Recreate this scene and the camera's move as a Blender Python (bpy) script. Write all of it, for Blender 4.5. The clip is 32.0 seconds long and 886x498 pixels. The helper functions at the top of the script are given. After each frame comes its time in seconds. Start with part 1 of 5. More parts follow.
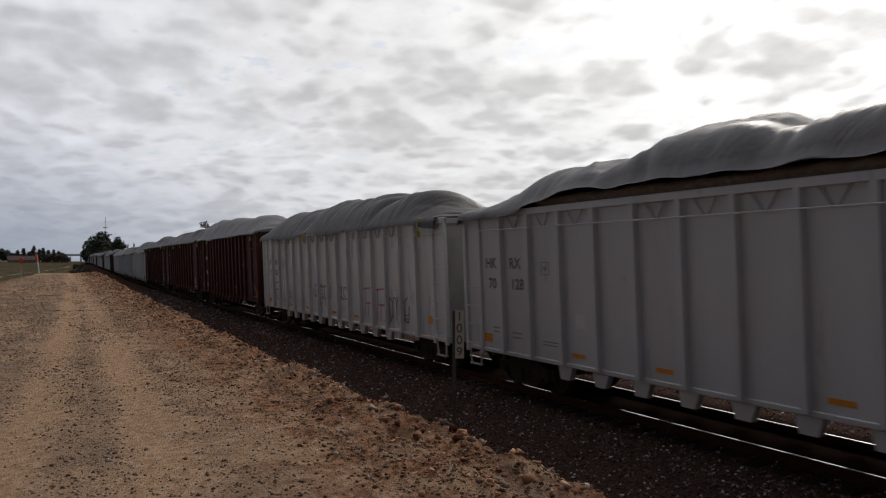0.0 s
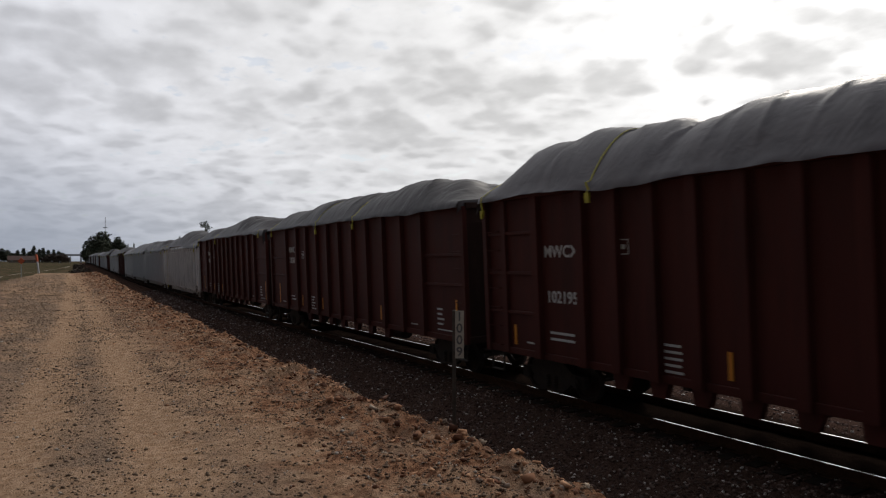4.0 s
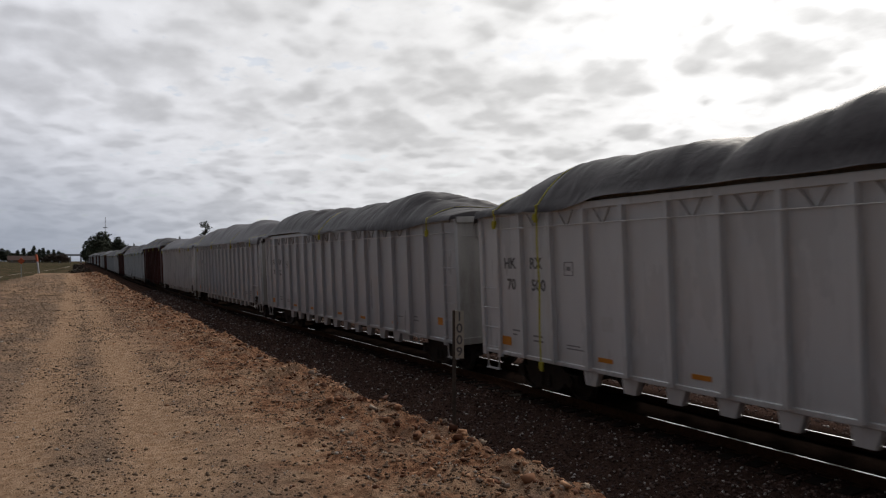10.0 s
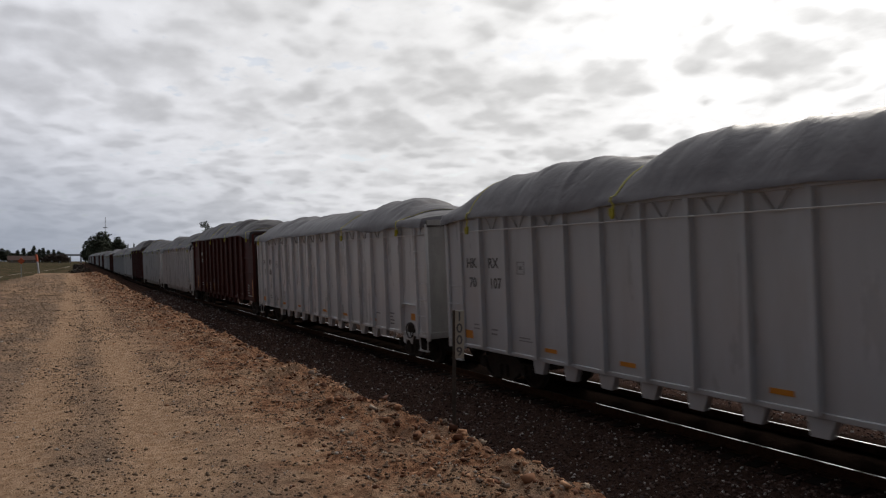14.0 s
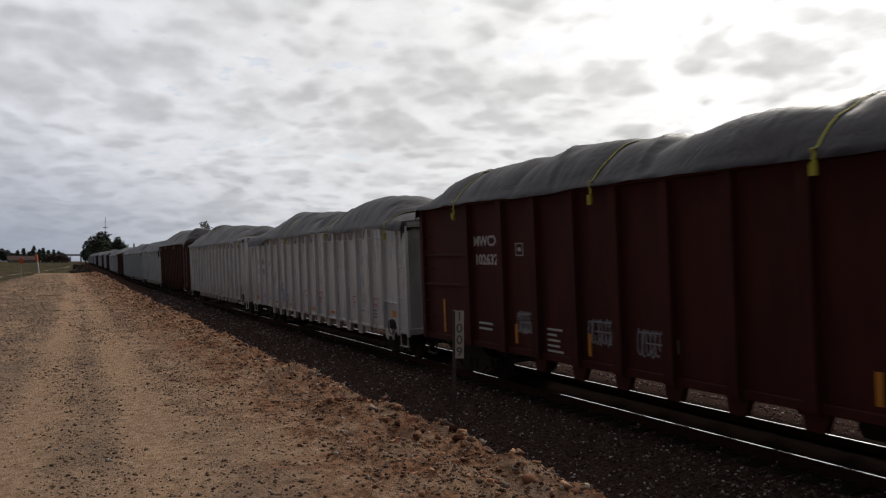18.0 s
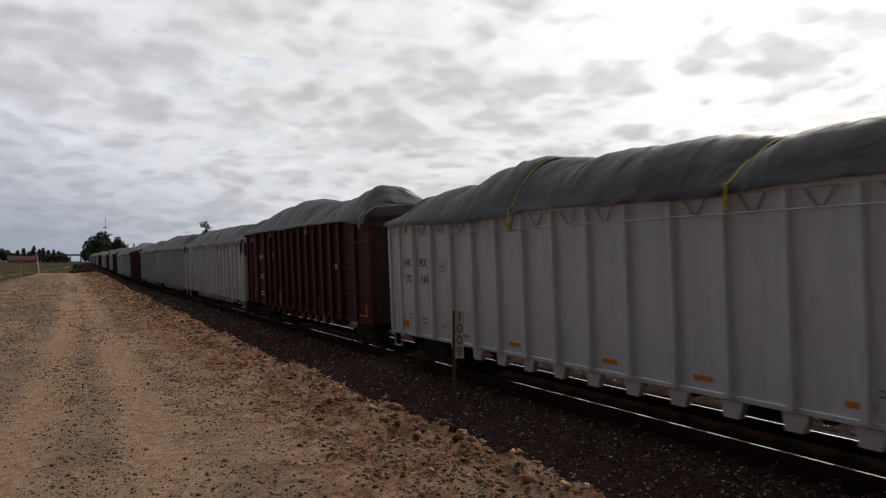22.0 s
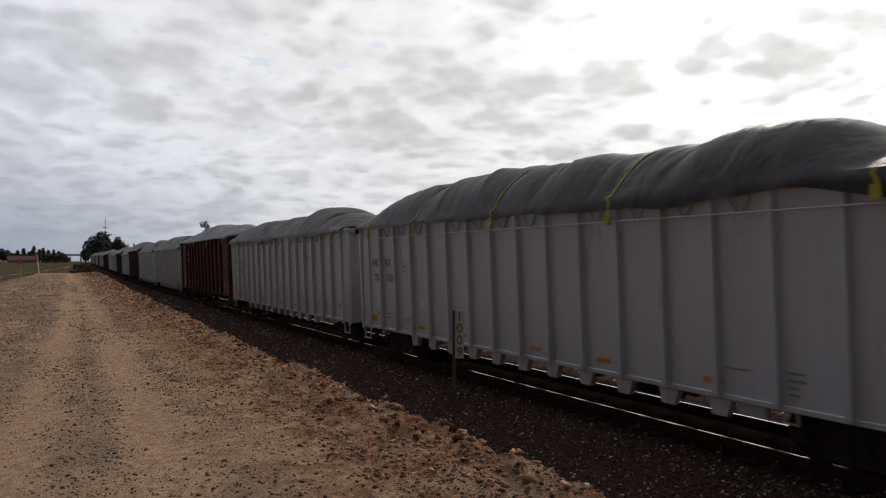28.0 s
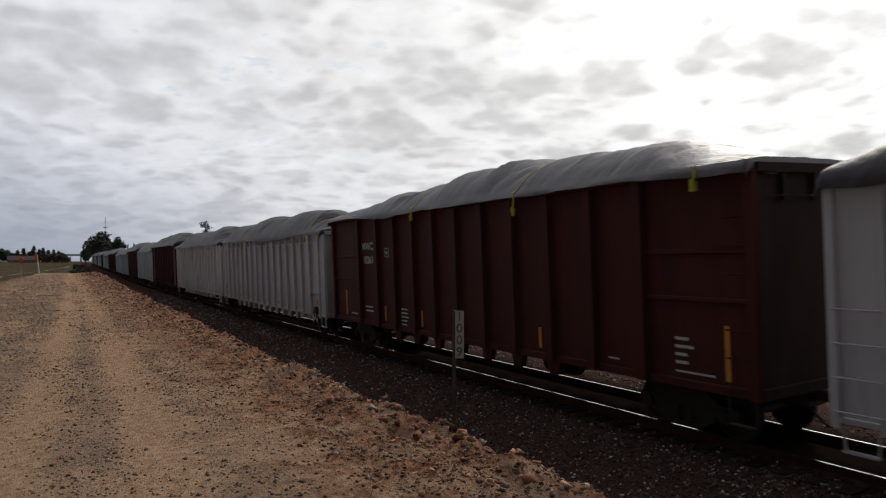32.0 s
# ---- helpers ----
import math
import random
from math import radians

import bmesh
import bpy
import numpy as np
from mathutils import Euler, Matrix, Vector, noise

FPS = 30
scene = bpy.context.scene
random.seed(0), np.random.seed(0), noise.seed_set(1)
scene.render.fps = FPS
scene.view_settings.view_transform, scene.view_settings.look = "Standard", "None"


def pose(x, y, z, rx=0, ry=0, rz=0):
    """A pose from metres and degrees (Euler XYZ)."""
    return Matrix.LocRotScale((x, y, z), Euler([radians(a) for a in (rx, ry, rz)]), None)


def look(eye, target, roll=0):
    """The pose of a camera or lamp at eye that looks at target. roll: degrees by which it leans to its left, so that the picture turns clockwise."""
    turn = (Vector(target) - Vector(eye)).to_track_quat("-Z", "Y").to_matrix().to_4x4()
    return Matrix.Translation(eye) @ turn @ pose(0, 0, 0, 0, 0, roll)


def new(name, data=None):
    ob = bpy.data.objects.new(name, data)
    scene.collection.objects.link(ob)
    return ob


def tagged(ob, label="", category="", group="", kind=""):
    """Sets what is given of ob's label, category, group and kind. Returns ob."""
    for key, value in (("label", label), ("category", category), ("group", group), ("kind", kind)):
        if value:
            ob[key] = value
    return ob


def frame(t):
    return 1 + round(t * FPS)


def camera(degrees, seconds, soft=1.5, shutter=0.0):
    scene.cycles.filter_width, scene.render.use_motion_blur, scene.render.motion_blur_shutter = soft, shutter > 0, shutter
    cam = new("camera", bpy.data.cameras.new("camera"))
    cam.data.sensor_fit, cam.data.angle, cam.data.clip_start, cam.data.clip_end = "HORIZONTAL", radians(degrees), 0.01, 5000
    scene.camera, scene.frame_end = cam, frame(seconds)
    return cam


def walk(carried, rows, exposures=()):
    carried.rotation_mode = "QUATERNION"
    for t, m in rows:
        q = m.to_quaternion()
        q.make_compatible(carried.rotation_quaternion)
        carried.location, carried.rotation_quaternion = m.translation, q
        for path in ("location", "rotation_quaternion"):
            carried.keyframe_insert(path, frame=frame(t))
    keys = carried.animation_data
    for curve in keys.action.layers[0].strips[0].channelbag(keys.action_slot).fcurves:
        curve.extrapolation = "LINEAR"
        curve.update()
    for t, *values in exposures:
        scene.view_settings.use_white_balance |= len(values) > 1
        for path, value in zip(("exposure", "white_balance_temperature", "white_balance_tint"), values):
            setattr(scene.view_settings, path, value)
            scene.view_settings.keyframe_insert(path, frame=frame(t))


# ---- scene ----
# Eye 3.13 m above the near rail; the track runs along +Y and bends gently to +X.
EYE_Z = 3.127
cam = camera(63.45, 32.0, soft=1.2, shutter=0.22)
walk(cam, [(0.0, pose(0, 0, EYE_Z, 90.97, 0, -29.11)), (32.0, pose(0, 0, EYE_Z, 90.97, 0, -29.11))], exposures=[(0.0, 0.0), (22.0, 0.0), (28.0, 0.06), (32.0, 0.06)])

# ---- world and sun ----
SUN_AZ, SUN_EL = radians(56), radians(31)   # clockwise from +Y, above the horizon
VIEW = radians(29.11)
CLOUDS = [(0.044, 0.262, 0.087, 0.027, 0.10), (0.214, 0.246, 0.051, 0.021, 0.05), (-0.074, 0.175, 0.075, 0.019, 0.10), (-0.196, 0.156, 0.043, 0.013, 0.08), (-0.449, 0.215, 0.095, 0.021, 0.06), (-0.319, 0.290, 0.071, 0.021, 0.05), (0.273, 0.337, 0.071, 0.025, 0.06), (0.368, 0.269, 0.063, 0.014, 0.05), (0.537, 0.306, 0.063, 0.016, 0.05), (0.478, 0.243, 0.075, 0.012, 0.04), (-0.153, 0.246, 0.059, 0.016, 0.05), (-0.571, 0.246, 0.071, 0.022, 0.05), (0.261, 0.179, 0.032, 0.011, 0.05), (0.571, 0.161, 0.028, 0.016, 0.26), (0.490, 0.148, 0.017, 0.009, 0.15), (0.147, 0.298, 0.063, 0.021, -0.12), (0.312, 0.215, 0.134, 0.019, -0.06), (0.407, 0.341, 0.087, 0.024, -0.05)]
world = bpy.data.worlds.new("world")
scene.world = world
world.use_nodes = True


def build_sky(nt):
    N, L = nt.nodes, nt.links
    N.clear()

    def node(kind, **kw):
        n = N.new(kind)
        for k, v in kw.items():
            n.inputs[k].default_value = v
        return n

    def maths(op, a, b=None, c=None, clamp=False):
        n = N.new("ShaderNodeMath")
        n.operation = op
        n.use_clamp = clamp
        for i, v in enumerate((a, b, c)):
            if v is None:
                continue
            if isinstance(v, (int, float)):
                n.inputs[i].default_value = v
            else:
                L.new(v, n.inputs[i])
        return n.outputs[0]

    def ramp(src, lo, hi, a=0.0, b=1.0):
        n = N.new("ShaderNodeMapRange")
        n.interpolation_type = "SMOOTHSTEP"
        for i, v in zip((1, 2, 3, 4), (lo, hi, a, b)):
            n.inputs[i].default_value = v
        L.new(src, n.inputs[0])
        return n.outputs[0]

    def mix(fac, a, b):
        n = N.new("ShaderNodeMix")
        n.data_type = "RGBA"
        for sock, v in ((n.inputs[0], fac), (n.inputs[6], a), (n.inputs[7], b)):
            if isinstance(v, (tuple, float)):
                sock.default_value = v
            else:
                L.new(v, sock)
        return n.outputs[2]

    coord = N.new("ShaderNodeTexCoord").outputs["Generated"]
    sep = N.new("ShaderNodeSeparateXYZ")
    L.new(coord, sep.inputs[0])
    up = maths("MAXIMUM", sep.outputs[2], 0.0)
    # the cloud deck as a flat layer above the plain
    height = maths("ADD", up, 0.24)
    px, py = maths("DIVIDE", sep.outputs[0], height), maths("DIVIDE", sep.outputs[1], height)
    comb = N.new("ShaderNodeCombineXYZ")
    L.new(px, comb.inputs[0]), L.new(py, comb.inputs[1])
    deck = comb.outputs[0]

    def cloud(scale, detail, rough, seed, warp=0.0, stretch=(1, 1, 1), source=None):
        m = N.new("ShaderNodeMapping")
        m.inputs["Location"].default_value = (seed * 3.7, seed * 1.9, seed)
        m.inputs["Scale"].default_value = stretch
        m.inputs["Rotation"].default_value = (0, 0, VIEW)
        L.new(source or deck, m.inputs[0])
        n = node("ShaderNodeTexNoise", Scale=scale, Detail=detail, Roughness=rough, Distortion=warp)
        L.new(m.outputs[0], n.inputs["Vector"])
        return n.outputs["Fac"]

    big = cloud(2.3, 7, 0.55, 3.0, 0.0, (1.3, 1.0, 1))
    small = cloud(5.5, 6, 0.52, 7.0, 0.0, (1.2, 1.0, 1))
    # the same swells a step nearer, for their lit crowns and grey undersides
    step = N.new("ShaderNodeVectorMath")
    step.operation = "SCALE"
    step.inputs[3].default_value = 0.965
    L.new(deck, step.inputs[0])
    crown = maths("SUBTRACT", small, cloud(5.5, 6, 0.52, 7.0, 0.0, (1.2, 1.0, 1), step.outputs[0]))
    wisps = cloud(14.0, 5, 0.5, 1.0)
    # rows of soft puffs within the deck
    warp = N.new("ShaderNodeVectorMath")
    warp.operation = "MULTIPLY_ADD"
    wn = node("ShaderNodeTexNoise", Scale=1.6, Detail=4.0, Roughness=0.55)
    L.new(deck, wn.inputs["Vector"]), L.new(wn.outputs["Color"], warp.inputs[0])
    warp.inputs[1].default_value = (0.40, 0.40, 0.0)
    L.new(deck, warp.inputs[2])
    cells = N.new("ShaderNodeTexVoronoi")
    cells.feature = "SMOOTH_F1"
    cells.inputs["Scale"].default_value, cells.inputs["Smoothness"].default_value = 7.5, 0.8
    L.new(warp.outputs[0], cells.inputs["Vector"])
    fine = N.new("ShaderNodeTexVoronoi")
    fine.feature = "SMOOTH_F1"
    fine.inputs["Scale"].default_value, fine.inputs["Smoothness"].default_value = 15.0, 0.7
    L.new(warp.outputs[0], fine.inputs["Vector"])
    puffs = maths("ADD", maths("MULTIPLY", maths("SUBTRACT", 0.42, cells.outputs["Distance"]), 0.30), maths("MULTIPLY", maths("SUBTRACT", 0.42, fine.outputs["Distance"]), 0.16))
    body = maths("ADD", maths("ADD", puffs, 0.10), maths("ADD", maths("MULTIPLY", big, 0.40), maths("ADD", maths("MULTIPLY", wisps, 0.10), maths("MULTIPLY", small, 0.30))))
    # the heavier clouds of the deck, by bearing and height: tangents off the way the line is seen, half widths, weight
    ahead, aside = Vector((math.sin(VIEW), math.cos(VIEW), 0)), Vector((math.cos(VIEW), -math.sin(VIEW), 0))

    def along(axis):
        n = N.new("ShaderNodeVectorMath")
        n.operation = "DOT_PRODUCT"
        L.new(coord, n.inputs[0])
        n.inputs[1].default_value = axis
        return n.outputs["Value"]

    depth = maths("MAXIMUM", along(ahead), 0.05)
    tx, ty = maths("DIVIDE", along(aside), depth), maths("DIVIDE", sep.outputs[2], depth)
    for cx, cy, rx, ry, weight in CLOUDS:
        ax, ay = maths("DIVIDE", maths("SUBTRACT", tx, cx), rx), maths("DIVIDE", maths("SUBTRACT", ty, cy), ry)
        far = maths("MULTIPLY", maths("ADD", maths("MULTIPLY", ax, ax), maths("MULTIPLY", ay, ay)), -1.0)
        body = maths("MULTIPLY_ADD", maths("EXPONENT", far), weight, body)
    thick = ramp(body, 0.36, 0.66)
    gaps = ramp(maths("ADD", maths("MULTIPLY", body, 0.6), maths("MULTIPLY", wisps, 0.4)), 0.36, 0.42, 1.0, 0.0)
    # closeness to the hidden sun
    sun_dir = Vector((math.sin(SUN_AZ) * math.cos(SUN_EL), math.cos(SUN_AZ) * math.cos(SUN_EL), math.sin(SUN_EL)))
    dot = N.new("ShaderNodeVectorMath")
    dot.operation = "DOT_PRODUCT"
    L.new(coord, dot.inputs[0])
    dot.inputs[1].default_value = sun_dir
    facing = dot.outputs["Value"]
    near_sun = maths("MAXIMUM", facing, 0.0)
    tight = maths("POWER", near_sun, 14.0)
    # the deck is thin on the sun's side and heavy away from it
    lit = maths("ADD", ramp(facing, -0.14, 0.62, 0.04, 0.68), maths("MULTIPLY", tight, ramp(thick, 0.0, 1.0, 0.55, 0.30)))
    shade = maths("ADD", ramp(thick, 0.0, 1.0, 1.18, 0.86), maths("MULTIPLY", crown, 0.5))
    value = maths("MULTIPLY", lit, shade)
    tone = mix(ramp(facing, 0.4, 1.0), (0.94, 0.96, 1.045, 1), (1.0, 0.99, 0.98, 1))
    scaled = N.new("ShaderNodeVectorMath")
    scaled.operation = "SCALE"
    L.new(tone, scaled.inputs[0]), L.new(value, scaled.inputs[3])
    # clear sky in the gaps
    sky = N.new("ShaderNodeTexSky")
    sky.sky_type = "NISHITA"
    sky.sun_disc = False
    sky.sun_elevation, sky.sun_rotation = SUN_EL, SUN_AZ
    dim = N.new("ShaderNodeVectorMath")
    dim.operation = "SCALE"
    dim.inputs[3].default_value = 0.10
    L.new(sky.outputs[0], dim.inputs[0])
    open_sky = maths("MULTIPLY", gaps, 0.3)
    both = mix(open_sky, scaled.outputs[0], dim.outputs[0])
    # bluish-grey haze low over the plain
    haze = ramp(up, 0.0, 0.20, 0.85, 0.0)
    hazy = mix(maths("MULTIPLY", haze, ramp(near_sun, 0.45, 0.8, 1.0, 0.1)), both, (0.275, 0.312, 0.385, 1))
    bg = N.new("ShaderNodeBackground")
    L.new(hazy, bg.inputs[0])
    bg.inputs[1].default_value = 1.0
    out = N.new("ShaderNodeOutputWorld")
    L.new(bg.outputs[0], out.inputs[0])


build_sky(world.node_tree)
sun = new("sun", bpy.data.lights.new("sun", "SUN"))
sun.data.energy, sun.data.angle, sun.data.color = 1.15, radians(9), (1.0, 0.93, 0.84)
sun.matrix_basis = look((0, 0, 60), (-60 * math.sin(SUN_AZ) * math.cos(SUN_EL), -60 * math.cos(SUN_AZ) * math.cos(SUN_EL), 60 - 60 * math.sin(SUN_EL)))


# ---- materials ----
def mat(name, dark, light, scale=6.0, fine=60.0, rough=0.8, metal=0.0, bump=0.3, spread=0.0, stain=None, stain_scale=1.3, stain_amount=0.5, streak=1.0, spec=0.5):
    """Two scales of noise between two tones, with an optional stain; streak > 1 draws the large one out along z."""
    m = bpy.data.materials.new(name)
    m.use_nodes = True
    N, L = m.node_tree.nodes, m.node_tree.links
    bsdf = N["Principled BSDF"]
    tc = N.new("ShaderNodeTexCoord").outputs["Object"]
    info = N.new("ShaderNodeObjectInfo")
    shift = N.new("ShaderNodeVectorMath")
    shift.operation = "MULTIPLY_ADD"
    L.new(info.outputs["Random"], shift.inputs[0])
    shift.inputs[1].default_value = (37, 23, 41)
    L.new(tc, shift.inputs[2])
    mp = N.new("ShaderNodeMapping")
    mp.inputs["Scale"].default_value = (1, 1, 1 / streak)
    L.new(shift.outputs[0], mp.inputs[0])

    def noise_tex(s, vec, detail=5.0, r=0.6):
        n = N.new("ShaderNodeTexNoise")
        n.inputs["Scale"].default_value, n.inputs["Detail"].default_value, n.inputs["Roughness"].default_value = s, detail, r
        L.new(vec, n.inputs["Vector"])
        return n.outputs["Fac"]

    coarse, grain = noise_tex(scale, mp.outputs[0]), noise_tex(fine, shift.outputs[0], 3.0)
    ad = N.new("ShaderNodeMath")
    ad.operation = "MULTIPLY_ADD"
    L.new(grain, ad.inputs[0])
    ad.inputs[1].default_value = 0.35
    sb = N.new("ShaderNodeMath")
    sb.operation = "MULTIPLY_ADD"
    L.new(coarse, sb.inputs[0])
    sb.inputs[1].default_value, sb.inputs[2].default_value = 0.9, -0.12
    L.new(sb.outputs[0], ad.inputs[2])
    rp = N.new("ShaderNodeValToRGB")
    rp.color_ramp.elements[0].position, rp.color_ramp.elements[1].position = 0.28, 0.72
    rp.color_ramp.elements[0].color, rp.color_ramp.elements[1].color = (*dark, 1), (*light, 1)
    L.new(ad.outputs[0], rp.inputs[0])
    colour = rp.outputs[0]
    if stain:
        st = noise_tex(stain_scale, mp.outputs[0], 8.0, 0.68)
        sr = N.new("ShaderNodeMapRange")
        sr.inputs[1].default_value, sr.inputs[2].default_value, sr.inputs[4].default_value = 0.52, 0.72, stain_amount
        L.new(st, sr.inputs[0])
        mx = N.new("ShaderNodeMix")
        mx.data_type = "RGBA"
        L.new(sr.outputs[0], mx.inputs[0]), L.new(colour, mx.inputs[6])
        mx.inputs[7].default_value = (*stain, 1)
        colour = mx.outputs[2]
    if spread:
        hs = N.new("ShaderNodeHueSaturation")
        mr = N.new("ShaderNodeMapRange")
        mr.inputs[3].default_value, mr.inputs[4].default_value = 1 - spread, 1 + spread
        L.new(info.outputs["Random"], mr.inputs[0]), L.new(mr.outputs[0], hs.inputs["Value"])
        L.new(colour, hs.inputs["Color"])
        colour = hs.outputs[0]
    L.new(colour, bsdf.inputs["Base Color"])
    rr = N.new("ShaderNodeMapRange")
    rr.inputs[3].default_value, rr.inputs[4].default_value = max(rough - 0.12, 0.03), min(rough + 0.12, 1.0)
    L.new(coarse, rr.inputs[0]), L.new(rr.outputs[0], bsdf.inputs["Roughness"])
    bsdf.inputs["Metallic"].default_value = metal
    bsdf.inputs["Specular IOR Level"].default_value = spec
    if bump:
        bp = N.new("ShaderNodeBump")
        bp.inputs["Strength"].default_value, bp.inputs["Distance"].default_value = bump, 0.02
        L.new(ad.outputs[0], bp.inputs["Height"]), L.new(bp.outputs[0], bsdf.inputs["Normal"])
    return m


def island_mat(name, tones, rough=0.9):
    """Loose pieces of many tones: one tone for each piece."""
    m = bpy.data.materials.new(name)
    m.use_nodes = True
    N, L = m.node_tree.nodes, m.node_tree.links
    rp = N.new("ShaderNodeValToRGB")
    rp.color_ramp.interpolation = "CONSTANT"
    while len(rp.color_ramp.elements) < len(tones):
        rp.color_ramp.elements.new(0.5)
    for e, (at, c) in zip(rp.color_ramp.elements, tones):
        e.position, e.color = at, (*c, 1)
    L.new(N.new("ShaderNodeNewGeometry").outputs["Random Per Island"], rp.inputs[0])
    L.new(rp.outputs[0], N["Principled BSDF"].inputs["Base Color"])
    N["Principled BSDF"].inputs["Roughness"].default_value = rough
    N["Principled BSDF"].inputs["Specular IOR Level"].default_value = 0.15
    return m


WHITE = mat("white_car_paint", (0.65, 0.66, 0.675), (0.73, 0.74, 0.752), 1.6, 50, 0.29, 0, 0.08, 0.0, (0.41, 0.392, 0.375), 0.9, 0.5, 5.0, spec=1.0)
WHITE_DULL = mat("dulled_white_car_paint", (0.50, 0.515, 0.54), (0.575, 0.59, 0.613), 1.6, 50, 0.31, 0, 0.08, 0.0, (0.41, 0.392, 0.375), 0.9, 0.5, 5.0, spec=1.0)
BROWN = mat("oxide_brown_paint", (0.063, 0.0180, 0.0148), (0.098, 0.0272, 0.0215), 1.8, 50, 0.6, 0, 0.10, 0.0, (0.03, 0.014, 0.012), 1.0, 0.5, 5.0, spec=0.14)
BROWN_GRIME = mat("grimy_brown_end", (0.022, 0.012, 0.010), (0.05, 0.022, 0.017), 2.2, 40, 0.8, 0, 0.2, 0.0, (0.06, 0.045, 0.035), 1.1, 0.5, 3.0, spec=0.2)
WHITE_GRIME = mat("grimy_white_end", (0.28, 0.27, 0.26), (0.48, 0.47, 0.455), 1.6, 40, 0.8, 0, 0.15, 0.0, (0.15, 0.115, 0.092), 1.1, 0.75, 4.0, spec=0.2)


def tarp_material(name, dark, light):
    """Dull woven plastic with small creases, dusty in places."""
    m = mat(name, dark, light, 2.0, 70, 0.50, 0, 0.0, 0.0, (0.09, 0.083, 0.080), 1.0, 0.35, spec=0.20)
    N, L = m.node_tree.nodes, m.node_tree.links
    tc = N.new("ShaderNodeTexCoord").outputs["Object"]
    height = None
    for turn, scale, amount in ((0.7, (0.55, 0.9, 0.7), 1.0), (-0.9, (1.3, 1.9, 1.2), 0.45), (0.35, (3.0, 4.2, 3.0), 0.14)):
        mp = N.new("ShaderNodeMapping")
        mp.inputs["Rotation"].default_value = (0, 0, turn)
        mp.inputs["Scale"].default_value = scale
        L.new(tc, mp.inputs[0])
        n = N.new("ShaderNodeTexNoise")
        n.inputs["Scale"].default_value, n.inputs["Detail"].default_value, n.inputs["Distortion"].default_value = 1.0, 2.5, 1.2
        L.new(mp.outputs[0], n.inputs["Vector"])
        a = N.new("ShaderNodeMath")
        a.operation = "SUBTRACT"
        L.new(n.outputs["Fac"], a.inputs[0])
        a.inputs[1].default_value = 0.5
        b = N.new("ShaderNodeMath")
        b.operation = "ABSOLUTE"
        L.new(a.outputs[0], b.inputs[0])
        c = N.new("ShaderNodeMath")
        c.operation = "MULTIPLY_ADD"
        L.new(b.outputs[0], c.inputs[0])
        c.inputs[1].default_value = -amount
        if height is not None:
            L.new(height, c.inputs[2])
        height = c.outputs[0]
    bp = N.new("ShaderNodeBump")
    bp.inputs["Strength"].default_value, bp.inputs["Distance"].default_value = 0.42, 0.12
    L.new(height, bp.inputs["Height"]), L.new(bp.outputs[0], N["Principled BSDF"].inputs["Normal"])
    return m


TARP = tarp_material("black_tarpaulin", (0.030, 0.025, 0.0275), (0.060, 0.051, 0.055))
TARP_GREY = tarp_material("faded_grey_tarpaulin", (0.115, 0.109, 0.117), (0.185, 0.175, 0.186))
LOAD = mat("brown_fibrous_load", (0.14, 0.10, 0.07), (0.36, 0.27, 0.20), 9.0, 70, 0.95, 0, 0.8)
STRAP = mat("yellow_strap_webbing", (0.42, 0.38, 0.03), (0.55, 0.50, 0.05), 9.0, 160, 0.7, 0, 0.2)
IRON = mat("grimy_cast_steel", (0.03, 0.026, 0.023), (0.065, 0.054, 0.046), 5.0, 70, 0.8, 0.2, 0.3)
WHEEL = mat("wheel_steel", (0.03, 0.026, 0.024), (0.07, 0.06, 0.055), 6.0, 80, 0.6, 0.5, 0.2)
RAIL_TOP = mat("polished_rail_head", (0.50, 0.50, 0.50), (0.62, 0.61, 0.60), 3.0, 60, 0.16, 1.0, 0.02)
RAIL_RUST = mat("rusty_rail_web", (0.045, 0.024, 0.016), (0.095, 0.05, 0.031), 8.0, 70, 0.95, 0, 0.3, spec=0.08)
TIE = mat("creosoted_tie", (0.018, 0.014, 0.012), (0.042, 0.033, 0.027), 6.0, 60, 0.95, 0, 0.5, spec=0.04)
CABLE = mat("bare_wire_cable", (0.62, 0.62, 0.62), (0.72, 0.72, 0.72), 20.0, 200, 0.4, 0.0, 0.1)
ORANGE = mat("orange_reflector", (0.62, 0.22, 0.02), (0.75, 0.30, 0.03), 5.0, 80, 0.45, 0, 0.05)
BLACK_INK = mat("black_stencil_paint", (0.085, 0.085, 0.088), (0.20, 0.20, 0.205), 12.0, 90, 0.7, 0, 0.05)
WHITE_INK = mat("white_stencil_paint", (0.50, 0.50, 0.49), (0.68, 0.68, 0.66), 12.0, 90, 0.7, 0, 0.05)
GREY_INK = mat("grey_stencil_paint", (0.24, 0.24, 0.25), (0.32, 0.32, 0.33), 12.0, 90, 0.7, 0, 0.05)
PALE_INK = mat("pale_decal_film", (0.62, 0.62, 0.62), (0.70, 0.70, 0.70), 6.0, 60, 0.5, 0, 0.03)
PALE_SPRAY = mat("pale_spray_paint", (0.30, 0.30, 0.33), (0.42, 0.42, 0.45), 12.0, 90, 0.7, 0, 0.05)
PINK_INK = mat("pink_spray_paint", (0.50, 0.20, 0.24), (0.60, 0.28, 0.32), 12.0, 90, 0.7, 0, 0.05)
BLUE_INK = mat("blue_spray_paint", (0.10, 0.14, 0.32), (0.16, 0.22, 0.42), 12.0, 90, 0.7, 0, 0.05)
